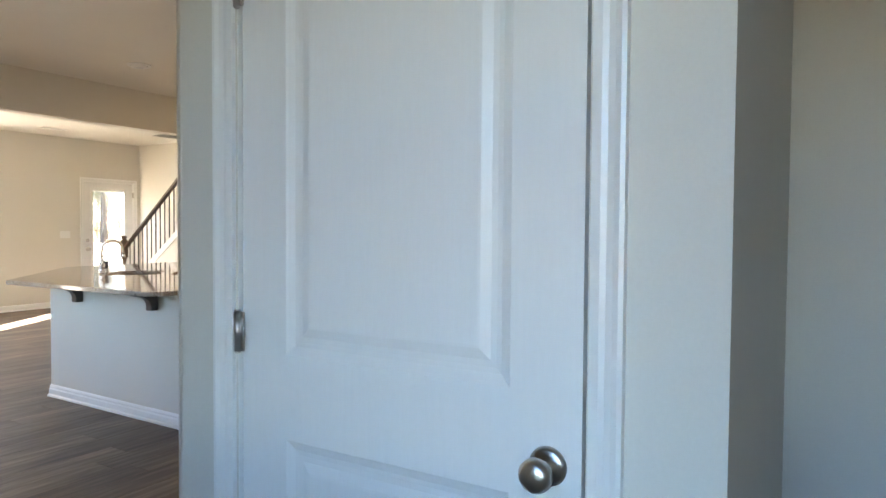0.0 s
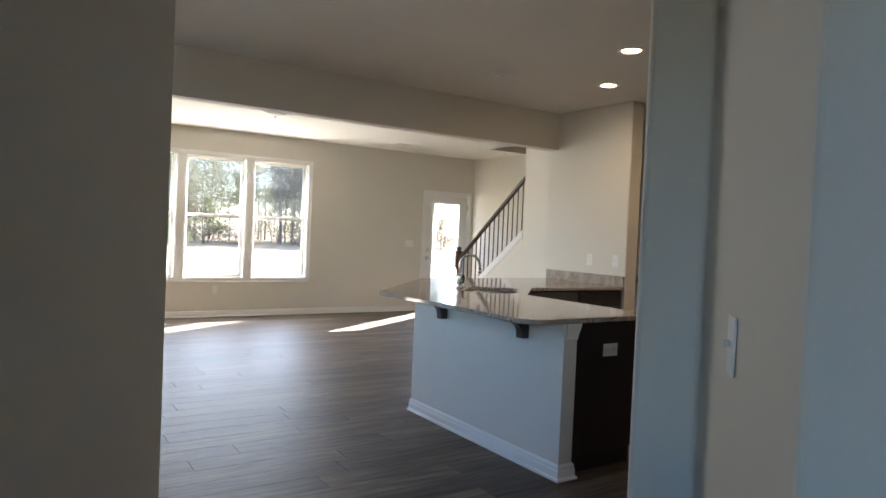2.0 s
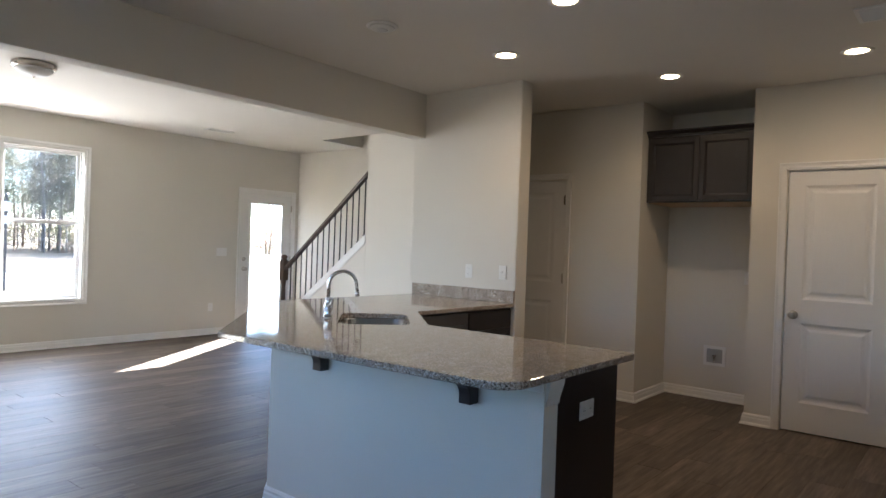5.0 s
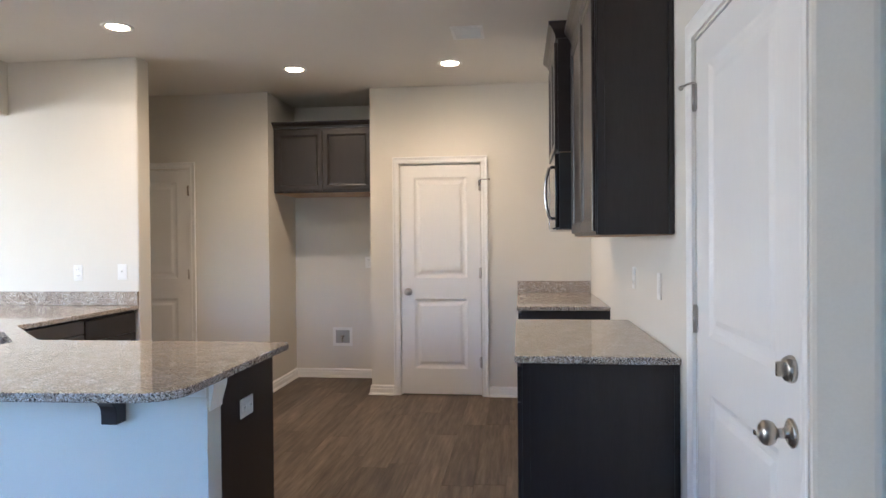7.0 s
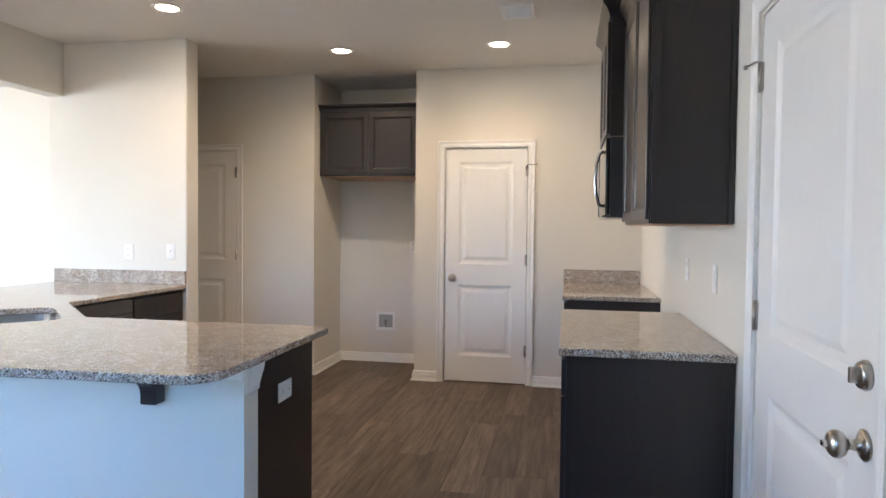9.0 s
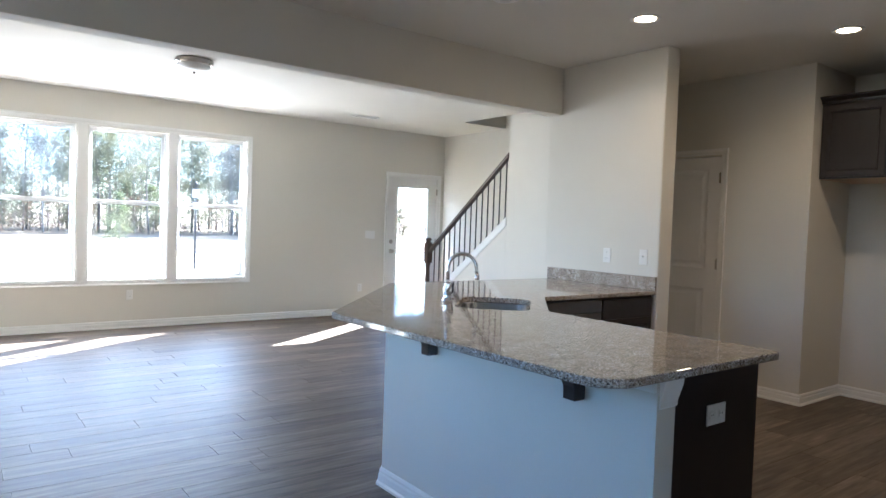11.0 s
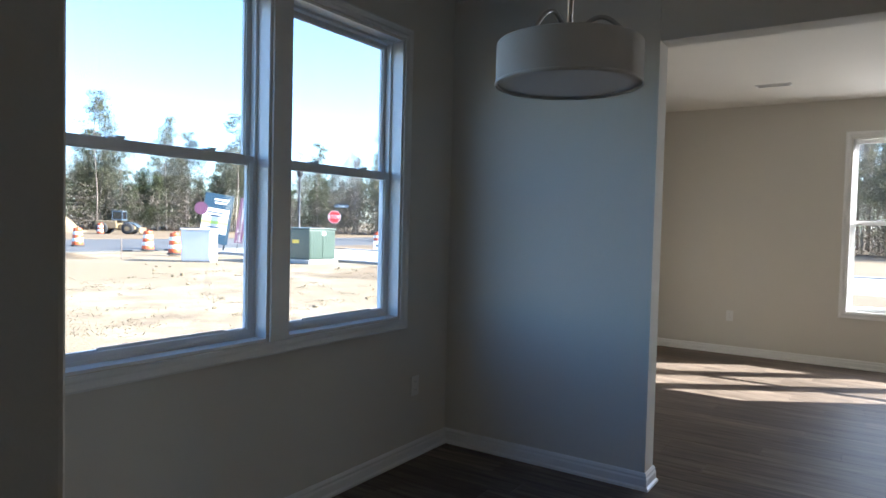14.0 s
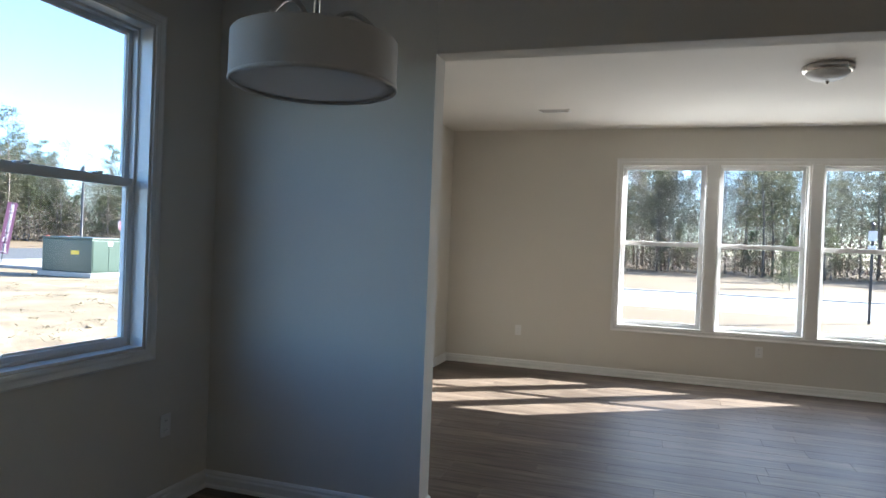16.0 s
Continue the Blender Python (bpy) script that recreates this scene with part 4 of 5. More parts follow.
# ---- plates ----
def plate(name, m, kind_, w=0.072, h=0.116):
    """A wall plate, its back on y = 0, facing -y."""
    lab = {"outlet": "white duplex outlet plate on the wall", "switch": "white rocker light switch plate on the wall", "toggle": "white toggle light switch plate on the wall", "double": "white outlet plate on the dark cabinet end"}[kind_]
    p = thing(name, lab, "outlet" if kind_ in ("outlet", "double") else "switch", m)
    part("cover", box(-w / 2, -0.006, -h / 2, w / 2, 0, h / 2, 0.003), M_PLATE, p)
    if kind_ == "outlet" or kind_ == "double":
        for k in (-1, 1):
            ox, oz = (0, 0.024 * k) if kind_ == "outlet" else (0.03 * k, 0)
            f = part("socket", box(ox - 0.016, -0.008, oz - 0.014, ox + 0.016, -0.0055, oz + 0.014, 0.003), M_PLATE, p)
            for q in (-0.006, 0.006):
                part("slot", box(ox + q - 0.001, -0.0084, oz - 0.003, ox + q + 0.001, -0.0078, oz + 0.005), M_SLOT, f)
    elif kind_ == "toggle":
        part("toggle", box(-0.004, -0.02, -0.004, 0.004, -0.006, 0.01, 0.002), M_PLATE, p)
    else:
        part("rocker", box(-0.016, -0.0085, -0.032, 0.016, -0.0055, 0.032, 0.002), M_PLATE, p)
    return p


plate("outlet", pose(X_COL, 5.74, 1.155, 0, 0, -90), "outlet")
plate("light_switch", pose(X_COL, 5.39, 1.16, 0, 0, -90), "toggle")
plate("outlet", pose(7.88, 3.985, 1.163, 0, 0, -90), "outlet")
plate("outlet", pose(0.869, Y_LIV, 0.426), "outlet")
plate("outlet", pose(3.409, Y_LIV, 0.394), "outlet")
plate("outlet", pose(6.52, Y_LIV, 0.385), "outlet")
plate("light_switch", pose(6.67, Y_LIV, 1.165), "switch", 0.165)
plate("light_switch", pose(4.99, Y_KIT, 1.16, 0, 0, 180), "outlet")
plate("light_switch", pose(4.352, Y_KIT, 1.157, 0, 0, 180), "switch")
plate("outlet", pose(0.0, 5.95, 0.42, 0, 0, 90), "outlet")
plate("outlet", pose(3.92, CAB_Y - 0.014, 0.706), "double", 0.12, 0.076)
sw = Vector((1.767, 1.30)).lerp(b_in, 0.525)
plate("light_switch", pose(sw.x, sw.y, 1.16, 0, 0, math.degrees(math.atan2(ACROSS.y, ACROSS.x)) + 90), "toggle")
ice = thing("water_box", "white recessed ice maker water supply box", "water box", pose(7.88, 4.262, 0.413, 0, 0, -90))
fr = bmesh.new()
for q in ((-0.1, -0.093, -0.072, 0.093), (0.072, -0.093, 0.1, 0.093), (-0.072, -0.093, 0.072, -0.065), (-0.072, 0.065, 0.072, 0.093)):
    add_box(fr, q[0], -0.008, q[1], q[2], 0, q[3])
part("frame", fr, M_PLATE, ice)
# flat back plate; the recess's shade is put into its grey colour
part("back", box(-0.072, -0.002, -0.065, 0.072, -0.0005, 0.065), plain("box_shade_plastic", (0.34, 0.34, 0.33), 0.5), ice, "back of the box, coloured grey for the shade inside")
part("valve", joined(moved(lathe([(0.009, 0), (0.009, 0.05), (0.012, 0.052), (0.012, 0.065)], 12), Matrix.Translation((0, -0.014, -0.06))), box(-0.02, -0.022, 0.0, 0.02, -0.006, 0.012, 0.003)), M_CHROME, ice)
ds = thing("door_stop", "small spring door stop on the baseboard", "door stop", pose(X_PAN - 0.016, 5.09, 0.06, 0, -90))
part("spring", lathe([(0.008, 0.0), (0.005, 0.006), (0.005, 0.06)], 10), M_NICKEL, ds)
part("tip", lathe([(0.007, 0.06), (0.008, 0.066), (0.006, 0.075)], 10), M_PLATE, ds)


# ---- ceiling fittings ----
def can_light(x, y):
    c = thing("recessed_light", "lit recessed ceiling light with white trim", "ceiling light", pose(x, y, CEIL), "recessed lights in the kitchen ceiling")
    part("trim_ring", lathe([(0.066, -0.001), (0.07, -0.006), (0.088, -0.007), (0.096, -0.004), (0.097, 0.0), (0.066, 0.0)], 36, False), M_TRIM, c)
    part("lamp", lathe([(0.0662, -0.0005), (0.06, -0.003), (0.03, -0.0045), (0.004, -0.005)], 32), M_CAN, c, "glowing warm lamp face")
    l = bpy.data.lights.new("can", "SPOT")
    l.energy, l.color, l.shadow_soft_size, l.spot_size, l.spot_blend = CAN_POWER, (1.0, 0.68, 0.4), 0.055, radians(156), 0.8
    new("can_lamp", l).matrix_world = pose(x, y, CEIL - 0.02)


CAN_POWER = 0.95
for x, y in ((4.61, 4.14), (5.295, 4.99), (6.44, 4.236), (6.44, 3.0)):
    can_light(x, y)
sm = thing("smoke_detector", "round white smoke detector on the ceiling", "smoke detector", pose(4.35, 5.29, CEIL, 180))
part("base", lathe([(0.1, 0.0), (0.1, 0.006), (0.092, 0.011)], 36), M_PLATE, sm)
part("cover", lathe([(0.08, 0.0115), (0.074, 0.02), (0.055, 0.025), (0.02, 0.026)], 36), M_PLATE, sm)
part("sensor_ring", lathe([(0.035, 0.0262), (0.034, 0.029), (0.018, 0.03)], 24), M_DIFF, sm)


def vent(m, w, d, slats, label):
    v = thing("ceiling_vent", label, "vent", m)
    fr = bmesh.new()
    b = 0.022
    for q in ((-w / 2, -d / 2, -w / 2 + b, d / 2), (w / 2 - b, -d / 2, w / 2, d / 2), (-w / 2 + b, -d / 2, w / 2 - b, -d / 2 + b), (-w / 2 + b, d / 2 - b, w / 2 - b, d / 2)):
        add_box(fr, q[0], q[1], -0.008, q[2], q[3], 0)
    part("frame", fr, M_PLATE, v)
    # no duct is built: a thin sheet coloured dark gives its shade
    part("backing", box(-w / 2 + b, -d / 2 + b, -0.002, w / 2 - b, d / 2 - b, -0.0008), M_SLOT, v, "dark sheet standing in for the shaded duct behind the slats")
    for i in range(slats):
        y = -d / 2 + b + (i + 0.5) * (d - 2 * b) / slats
        part("slat", moved(box(-w / 2 + b, -0.0045, -0.0008, w / 2 - b, 0.0045, 0.0008), pose(0, y, -0.006, 62)), M_PLATE, v)


vent(pose(5.715, 2.808, CEIL, 0, 0, 90), 0.21, 0.26, 8, "white louvred return vent in the kitchen ceiling")
vent(pose(6.08, 9.92, CEIL), 0.34, 0.15, 6, "white louvred ceiling vent in the living room")
vent(pose(1.35, 9.67, CEIL), 0.3, 0.12, 5, "white louvred ceiling vent near the windows")
fl = thing("flush_light", "unlit flush dome ceiling light with nickel band", "ceiling light", pose(3.425, 8.36, CEIL, 180))
part("band", lathe([(0.16, 0.0), (0.165, 0.01), (0.165, 0.03), (0.15, 0.045), (0.14, 0.045)], 40), M_NICKEL, fl, "brushed nickel band")
part("dome", lathe([(0.142, 0.044), (0.135, 0.06), (0.11, 0.082), (0.07, 0.097), (0.02, 0.103), (0.003, 0.1032)], 40), M_DIFF, fl, "frosted glass dome")
part("finial", lathe([(0.012, 0.103), (0.012, 0.11), (0.006, 0.12), (0.002, 0.124)], 16), M_NICKEL, fl)

pl = thing("pendant_light", "unlit drum pendant with linen shade over the dining area", "pendant light", pose(1.341, 4.944, 0))
part("shade", lathe([(0.241, 1.852), (0.244, 1.85), (0.246, 1.859), (0.245, 1.988), (0.242, 1.992), (0.240, 1.988), (0.240, 1.86)], 56, False), M_SHADE, pl, "pale linen drum shade")
part("diffuser", lathe([(0.240, 1.86), (0.2, 1.857), (0.1, 1.855), (0.01, 1.855)], 48), M_DIFF, pl, "frosted round diffuser under the shade")
part("rim", lathe([(0.2455, 1.849), (0.248, 1.851), (0.248, 1.859), (0.2458, 1.861)], 56, False), M_SHADE, pl)
part("stem", lathe([(0.009, 1.87), (0.009, CEIL - 0.03)], 14), M_NICKEL, pl, "nickel stem")
part("canopy", lathe([(0.02, CEIL - 0.035), (0.055, CEIL - 0.022), (0.065, CEIL - 0.004), (0.065, CEIL)], 28), M_NICKEL, pl)
part("hub", lathe([(0.02, 1.89), (0.026, 1.91), (0.02, 1.935), (0.01, 1.95)], 18), M_NICKEL, pl)
for k in range(3):
    a = math.radians(20 + 120 * k)
    arc = [(0.02 + 0.19 * t, 0.0, 1.96 + 0.14 * math.sin(math.pi * (0.12 + 0.78 * t)) * (1 - 0.35 * t)) for t in [i / 12 for i in range(13)]]
    part("arm", moved(tube(arc, 0.008, 8), pose(0, 0, 0, 0, 0, math.degrees(a))), M_NICKEL, pl, "curved nickel arm")

# ---- stairs ----
RISE, RUN, Y0 = 0.19, 0.245, 10.0
M_CARPET = plain("carpet", (0.36, 0.32, 0.27), 0.95, vary=0.12, fine=260, coarse=6, relief=0.6)
M_IRON = plain("black_iron", (0.015, 0.013, 0.012), 0.42, vary=0.2)
st = tagged(thing("staircase", "carpeted stairs with a white skirt board", "staircase"), kind="structure")
for i in range(13):
    y1 = Y0 - i * RUN
    part("step", box(X_STAIR + 0.03, y1 - RUN, max(0, (i - 1) * RISE) + 0.001, X_RIGHT - 0.02, y1 + 0.025, (i + 1) * RISE, 0.012), M_CARPET, st)
sk_top = lambda y: 0.28 + (9.98 - y) * 0.742
bm = bmesh.new()
sidep = [(9.98, 0), (9.98, sk_top(9.98)), (8.392, sk_top(8.392)), (8.392, 0)]
l, r = [bm.verts.new((X_STAIR, y, z)) for y, z in sidep], [bm.verts.new((X_STAIR + 0.03, y, z)) for y, z in sidep]
bm.faces.new(l), bm.faces.new(r[::-1])
for i in range(4):
    bm.faces.new((l[i], r[i], r[(i + 1) % 4], l[(i + 1) % 4]))
bmesh.ops.recalc_face_normals(bm, faces=bm.faces[:])
part("side_wall", bm, M_WALL, st)
bm = bmesh.new()
sidep = [(9.99, sk_top(9.99) - 0.1), (9.99, sk_top(9.99) + 0.02), (8.393, sk_top(8.393) + 0.02), (8.393, sk_top(8.393) - 0.1)]
l, r = [bm.verts.new((X_STAIR - 0.012, y, z)) for y, z in sidep], [bm.verts.new((X_STAIR + 0.05, y, z)) for y, z in sidep]
bm.faces.new(l), bm.faces.new(r[::-1])
for i in range(4):
    bm.faces.new((l[i], r[i], r[(i + 1) % 4], l[(i + 1) % 4]))
bmesh.ops.recalc_face_normals(bm, faces=bm.faces[:])
bmesh.ops.bevel(bm, geom=bm.edges[:], offset=0.004, segments=2, affect="EDGES")
part("skirt_board", bm, M_TRIM, st, "white painted skirt board")
rl = thing("stair_railing", "stained wooden handrail with black iron balusters", "railing", pose(X_STAIR + 0.015, 0, 0))
rail_z = lambda y: 1.0 + (9.97 - y) * 0.79
prof = [(-0.03, -0.028), (-0.033, -0.012), (-0.028, 0.0), (-0.031, 0.014), (-0.02, 0.03), (0, 0.034), (0.02, 0.03), (0.031, 0.014), (0.028, 0.0), (0.033, -0.012), (0.03, -0.028)]
bm = bmesh.new()
ends = [[bm.verts.new((x, y, rail_z(y) + z)) for x, z in prof] for y in (10.02, 8.392)]
for i in range(len(prof)):
    j = (i + 1) % len(prof)
    bm.faces.new((ends[0][i], ends[0][j], ends[1][j], ends[1][i]))
bm.faces.new(ends[0]), bm.faces.new(ends[1][::-1])
bmesh.ops.recalc_face_normals(bm, faces=bm.faces[:])
part("handrail", bm, M_OAK, rl)
part("newel_post", joined(moved(box(-0.045, -0.045, 0.0, 0.045, 0.045, 0.34, 0.004), Matrix.Translation((0, 10.06, 0))), moved(lathe([(0.04, 0.34), (0.044, 0.36), (0.028, 0.385), (0.034, 0.5), (0.028, 0.72), (0.036, 0.76), (0.04, 0.79)], 24), Matrix.Translation((0, 10.06, 0))), moved(box(-0.045, -0.045, 0.79, 0.045, 0.045, 1.07, 0.004), Matrix.Translation((0, 10.06, 0))), moved(lathe([(0.05, 1.07), (0.054, 1.082), (0.035, 1.09), (0.03, 1.1), (0.045, 1.115), (0.046, 1.13), (0.03, 1.15), (0.006, 1.156)], 24), Matrix.Translation((0, 10.06, 0)))), M_OAK, rl, "turned stained newel post")
for i in range(14):
    y = 9.9 - i * 0.1125
    part("baluster", joined(moved(box(-0.0065, -0.0065, sk_top(y) + 0.018, 0.0065, 0.0065, rail_z(y) - 0.025, 0.001, 1), Matrix.Translation((0, y, 0))), moved(box(-0.013, -0.013, sk_top(y) + 0.016, 0.013, 0.013, sk_top(y) + 0.045, 0.003, 1), Matrix.Translation((0, y, 0)))), M_IRON, rl)


# ---- outdoors ----
GROUND = -0.45


def earth():
    m, nt, b = material("dry_ground", 0.95)
    p = where(nt)
    big, mid, fine = noise_tex(nt, p, 0.12, 4, 0.6), noise_tex(nt, p, 0.9, 5, 0.65), noise_tex(nt, p, 9, 4, 0.7)
    soil = ramp(nt, mid, [(0.35, (0.12, 0.086, 0.048)), (0.5, (0.19, 0.145, 0.085)), (0.7, (0.27, 0.222, 0.15))])
    straw = ramp(nt, fine, [(0.3, (0.1, 0.074, 0.04)), (0.6, (0.185, 0.14, 0.078))])
    mix = nt.nodes.new("ShaderNodeMix")
    mix.data_type = "RGBA"
    nt.links.new(ramp(nt, big, [(0.42, (0, 0, 0)), (0.58, (1, 1, 1))]), mix.inputs["Factor"])
    nt.links.new(soil, mix.inputs["A"]), nt.links.new(straw, mix.inputs["B"])
    nt.links.new(mix.outputs["Result"], b.inputs["Base Color"])
    bump(nt, b, fine, 0.8, 0.04)
    return m


M_EARTH = earth()
M_STREET = plain("pale_concrete", (0.25, 0.245, 0.235), 0.85, vary=0.08, fine=30, coarse=0.4, relief=0.2)
M_ROAD = plain("asphalt", (0.06, 0.06, 0.06), 0.85, vary=0.15, fine=40, coarse=0.4, relief=0.3)
M_KERB = plain("concrete", (0.3, 0.29, 0.27), 0.85, vary=0.1, fine=30, coarse=0.7, relief=0.2)
M_VERGE = plain("dry_verge", (0.125, 0.085, 0.042), 0.95, vary=0.3, fine=7, coarse=0.3, relief=0.5)
M_BARK = plain("pine_bark", (0.13, 0.105, 0.09), 0.9, vary=0.35, fine=14, coarse=2, relief=0.8, stretch=(1, 1, 0.2))
M_GREY = plain("grey_bark", (0.2, 0.18, 0.165), 0.9, vary=0.3, fine=14, coarse=2, relief=0.6, stretch=(1, 1, 0.2))
M_NEEDLE = leaf_material("pine_needles", [(0.0, (0.075, 0.078, 0.045)), (0.5, (0.105, 0.108, 0.065)), (1.0, (0.14, 0.14, 0.09))])
M_YOUNG = leaf_material("young_pine_needles", [(0.0, (0.06, 0.075, 0.038)), (0.5, (0.085, 0.1, 0.05)), (1.0, (0.12, 0.13, 0.07))])
M_TWIG = leaf_material("bare_twigs", [(0.0, (0.1, 0.085, 0.072)), (0.6, (0.15, 0.13, 0.112)), (1.0, (0.19, 0.15, 0.115))])
M_RUST = leaf_material("rust_leaves", [(0.0, (0.16, 0.07, 0.05)), (0.45, (0.12, 0.095, 0.075)), (0.8, (0.1, 0.105, 0.06)), (1.0, (0.17, 0.14, 0.09))])
M_GREEN = plain("green_enamel", (0.03, 0.05, 0.037), 0.4, vary=0.1, fine=8, coarse=1)
M_WHITEP = plain("white_enamel", (0.6, 0.6, 0.59), 0.4, vary=0.03)
M_ORANGE = plain("orange_plastic", (0.45, 0.075, 0.015), 0.5, vary=0.08)
M_RED = plain("sign_red", (0.5, 0.02, 0.025), 0.4, vary=0.05)
M_PURPLE = plain("sign_purple", (0.085, 0.03, 0.066), 0.5, vary=0.05)
M_TEAL = plain("sign_teal", (0.012, 0.04, 0.07), 0.5, vary=0.05)
M_LIME = plain("sign_lime", (0.4, 0.55, 0.12), 0.5, vary=0.05)
M_RUBBER = plain("rubber", (0.02, 0.02, 0.02), 0.8, vary=0.2)
M_YELLOW = plain("machine_yellow", (0.17, 0.125, 0.065), 0.6, vary=0.2)
M_NAVY = plain("machine_blue", (0.05, 0.075, 0.1), 0.5, vary=0.2)

bm = bmesh.new()
bmesh.ops.create_grid(bm, x_segments=150, y_segments=150, size=1.0)
for v in bm.verts:
    x, y = v.co.x, v.co.y
    v.co.x, v.co.y = 900 * x * abs(x) ** 1.5, 900 * y * abs(y) ** 1.5
    d = math.hypot(v.co.x - 3, v.co.y - 4)
    v.co.z = GROUND + (0.05 * noise.noise(Vector((v.co.x * 0.6, v.co.y * 0.6, 0))) * min(1, max(0, (d - 9) / 6)) if d < 60 else 0) - 0.012
for f in bm.faces:
    f.smooth = True
tagged(part("ground", bm, M_EARTH), "bare sandy building lot with dry straw", "ground", kind="structure")
tagged(part("road", box(-26, 24.75, GROUND - 0.3, 300, 34.0, GROUND + 0.055), M_STREET), "pale concrete street in front of the house", "road", kind="structure")
tagged(part("road", box(-46, -300, GROUND - 0.3, -30, 300, GROUND + 0.06), M_ROAD), "grey asphalt main road beyond the lot", "road", kind="structure")
tagged(part("road", box(-30.0, 24.75, GROUND - 0.3, -26.0, 34.0, GROUND + 0.0575), M_STREET), "pale street mouth at the junction", "road", kind="structure")
tagged(part("kerb", box(-26, 24.6, GROUND - 0.3, 300, 24.75, GROUND + 0.125, 0.03), M_KERB), "concrete kerb along the street", "kerb", kind="structure")
tagged(part("kerb", box(-26, 34.0, GROUND - 0.3, 300, 34.2, GROUND + 0.11, 0.03), M_KERB), "concrete kerb along the far side", "kerb", kind="structure")
tagged(part("verge", box(-29.5, 34.2, GROUND - 0.3, 300, 300, GROUND + 0.1), M_VERGE), "dry brown grass verge before the woods", "verge", kind="structure")
tagged(part("verge", box(-300, -300, GROUND - 0.3, -46, 300, GROUND + 0.085), M_VERGE), "dry brown ground beyond the main road", "verge", kind="structure")

bm = bmesh.new()
bmesh.ops.create_grid(bm, x_segments=30, y_segments=12, size=1.0)
for v in bm.verts:
    x, y = 31 + v.co.x * 49, 19.8 + v.co.y * 4.8
    rise = min(1, max(0, (y - 15) / 8)) * min(1, max(0, (x + 18) / 9))
    v.co = Vector((x, y, GROUND - 0.08 + 0.2 * rise))
for f in bm.faces:
    f.smooth = True
tagged(part("verge", bm, M_VERGE), "dry tan grass strip before the street kerb", "verge", kind="structure")


def leaves(bm, rnd, c, r, n, size, flat=0.6, width=0.3):
    for _ in range(n):
        d = Vector((rnd.gauss(0, 1), rnd.gauss(0, 1), rnd.gauss(0, flat)))
        p = Vector(c) + d * r * 0.55
        a = Vector((rnd.uniform(-1, 1), rnd.uniform(-1, 1), rnd.uniform(-0.6, 1))).normalized() * size * rnd.uniform(0.6, 1.5)
        b = a.cross(Vector((rnd.uniform(-1, 1), rnd.uniform(-1, 1), rnd.uniform(-1, 1)))).normalized() * size * width
        bm.faces.new([bm.verts.new(q) for q in (p - b, p + b, p + a)])


def tree(kind_, seed, h):
    """A tree at the origin: tapered trunk with limbs, and a ragged crown of small leaves."""
    rnd = random.Random(seed)
    name = {"pine": "pine_tree", "young": "young_pine", "bare": "bare_tree"}[kind_]
    lab = {"pine": "tall loblolly pine with a bare lower trunk", "young": "bushy young green pine at the wood's edge", "bare": "leafless grey tree with fine reddish twigs"}[kind_]
    t = thing(name, lab, "tree", group="woods around the building lots")
    lean = Vector((rnd.uniform(-0.03, 0.03), rnd.uniform(-0.03, 0.03)))
    axis = [Vector((lean.x * z + 0.12 * math.sin(z * 0.5 + seed), lean.y * z + 0.12 * math.cos(z * 0.4 + seed), z - 0.2)) for z in [h * k / 8 for k in range(9)]]
    r0 = {"pine": 0.0075, "young": 0.012, "bare": 0.006}[kind_] * h
    wood = [tube(axis, r0, 7, r0 * 0.15)]
    crown = bmesh.new()
    n, lo = {"pine": (34, 0.3), "young": (34, 0.08), "bare": (34, 0.22)}[kind_]
    for i in range(n):
        f = lo + (1 - lo) * ((i + rnd.random()) / n) ** 0.9
        p = axis[0].lerp(axis[-1], f)
        a = rnd.uniform(0, 2 * math.pi)
        reach = {"pine": h * 0.15 * (1.15 - f) / (1.15 - lo) * rnd.uniform(0.5, 1.25) + 0.3, "young": h * 0.27 * (1.05 - f) * rnd.uniform(0.7, 1.2) + 0.15, "bare": h * 0.22 * (1.15 - f) * rnd.uniform(0.5, 1.2) + 0.3}[kind_]
        up = {"pine": 0.25, "young": 0.35, "bare": 1.1}[kind_] * reach * rnd.uniform(0.5, 1.3)
        e = p + Vector((math.cos(a) * reach, math.sin(a) * reach, up))
        wood.append(tube([p, p.lerp(e, 0.5) + Vector((0, 0, -0.05 * reach)), e], r0 * 0.22, 4, r0 * 0.05))
        if kind_ == "bare":
            for k in range(4):
                q = p.lerp(e, rnd.uniform(0.4, 1))
                e2 = q + Vector((rnd.uniform(-1, 1), rnd.uniform(-1, 1), rnd.uniform(0.2, 1.2))) * reach * 0.5
                wood.append(tube([q, e2], r0 * 0.08, 3, r0 * 0.03))
                leaves(crown, rnd, e2, reach * 0.6, 10, 0.5, 0.9, 0.022)
        else:
            leaves(crown, rnd, e, reach * 0.5 + 0.25, 105 if kind_ == "pine" else 70, 0.22 if kind_ == "pine" else 0.2, 0.6, 0.16)
            leaves(crown, rnd, p.lerp(e, 0.6), reach * 0.4 + 0.2, 26, 0.3 if kind_ == "pine" else 0.22, 0.6, 0.16)
    part("trunk", joined(*wood), M_GREY if kind_ == "bare" else M_BARK, t)
    part("crown", crown, {"pine": M_NEEDLE, "young": M_YOUNG, "bare": M_TWIG}[kind_], t)
    return t


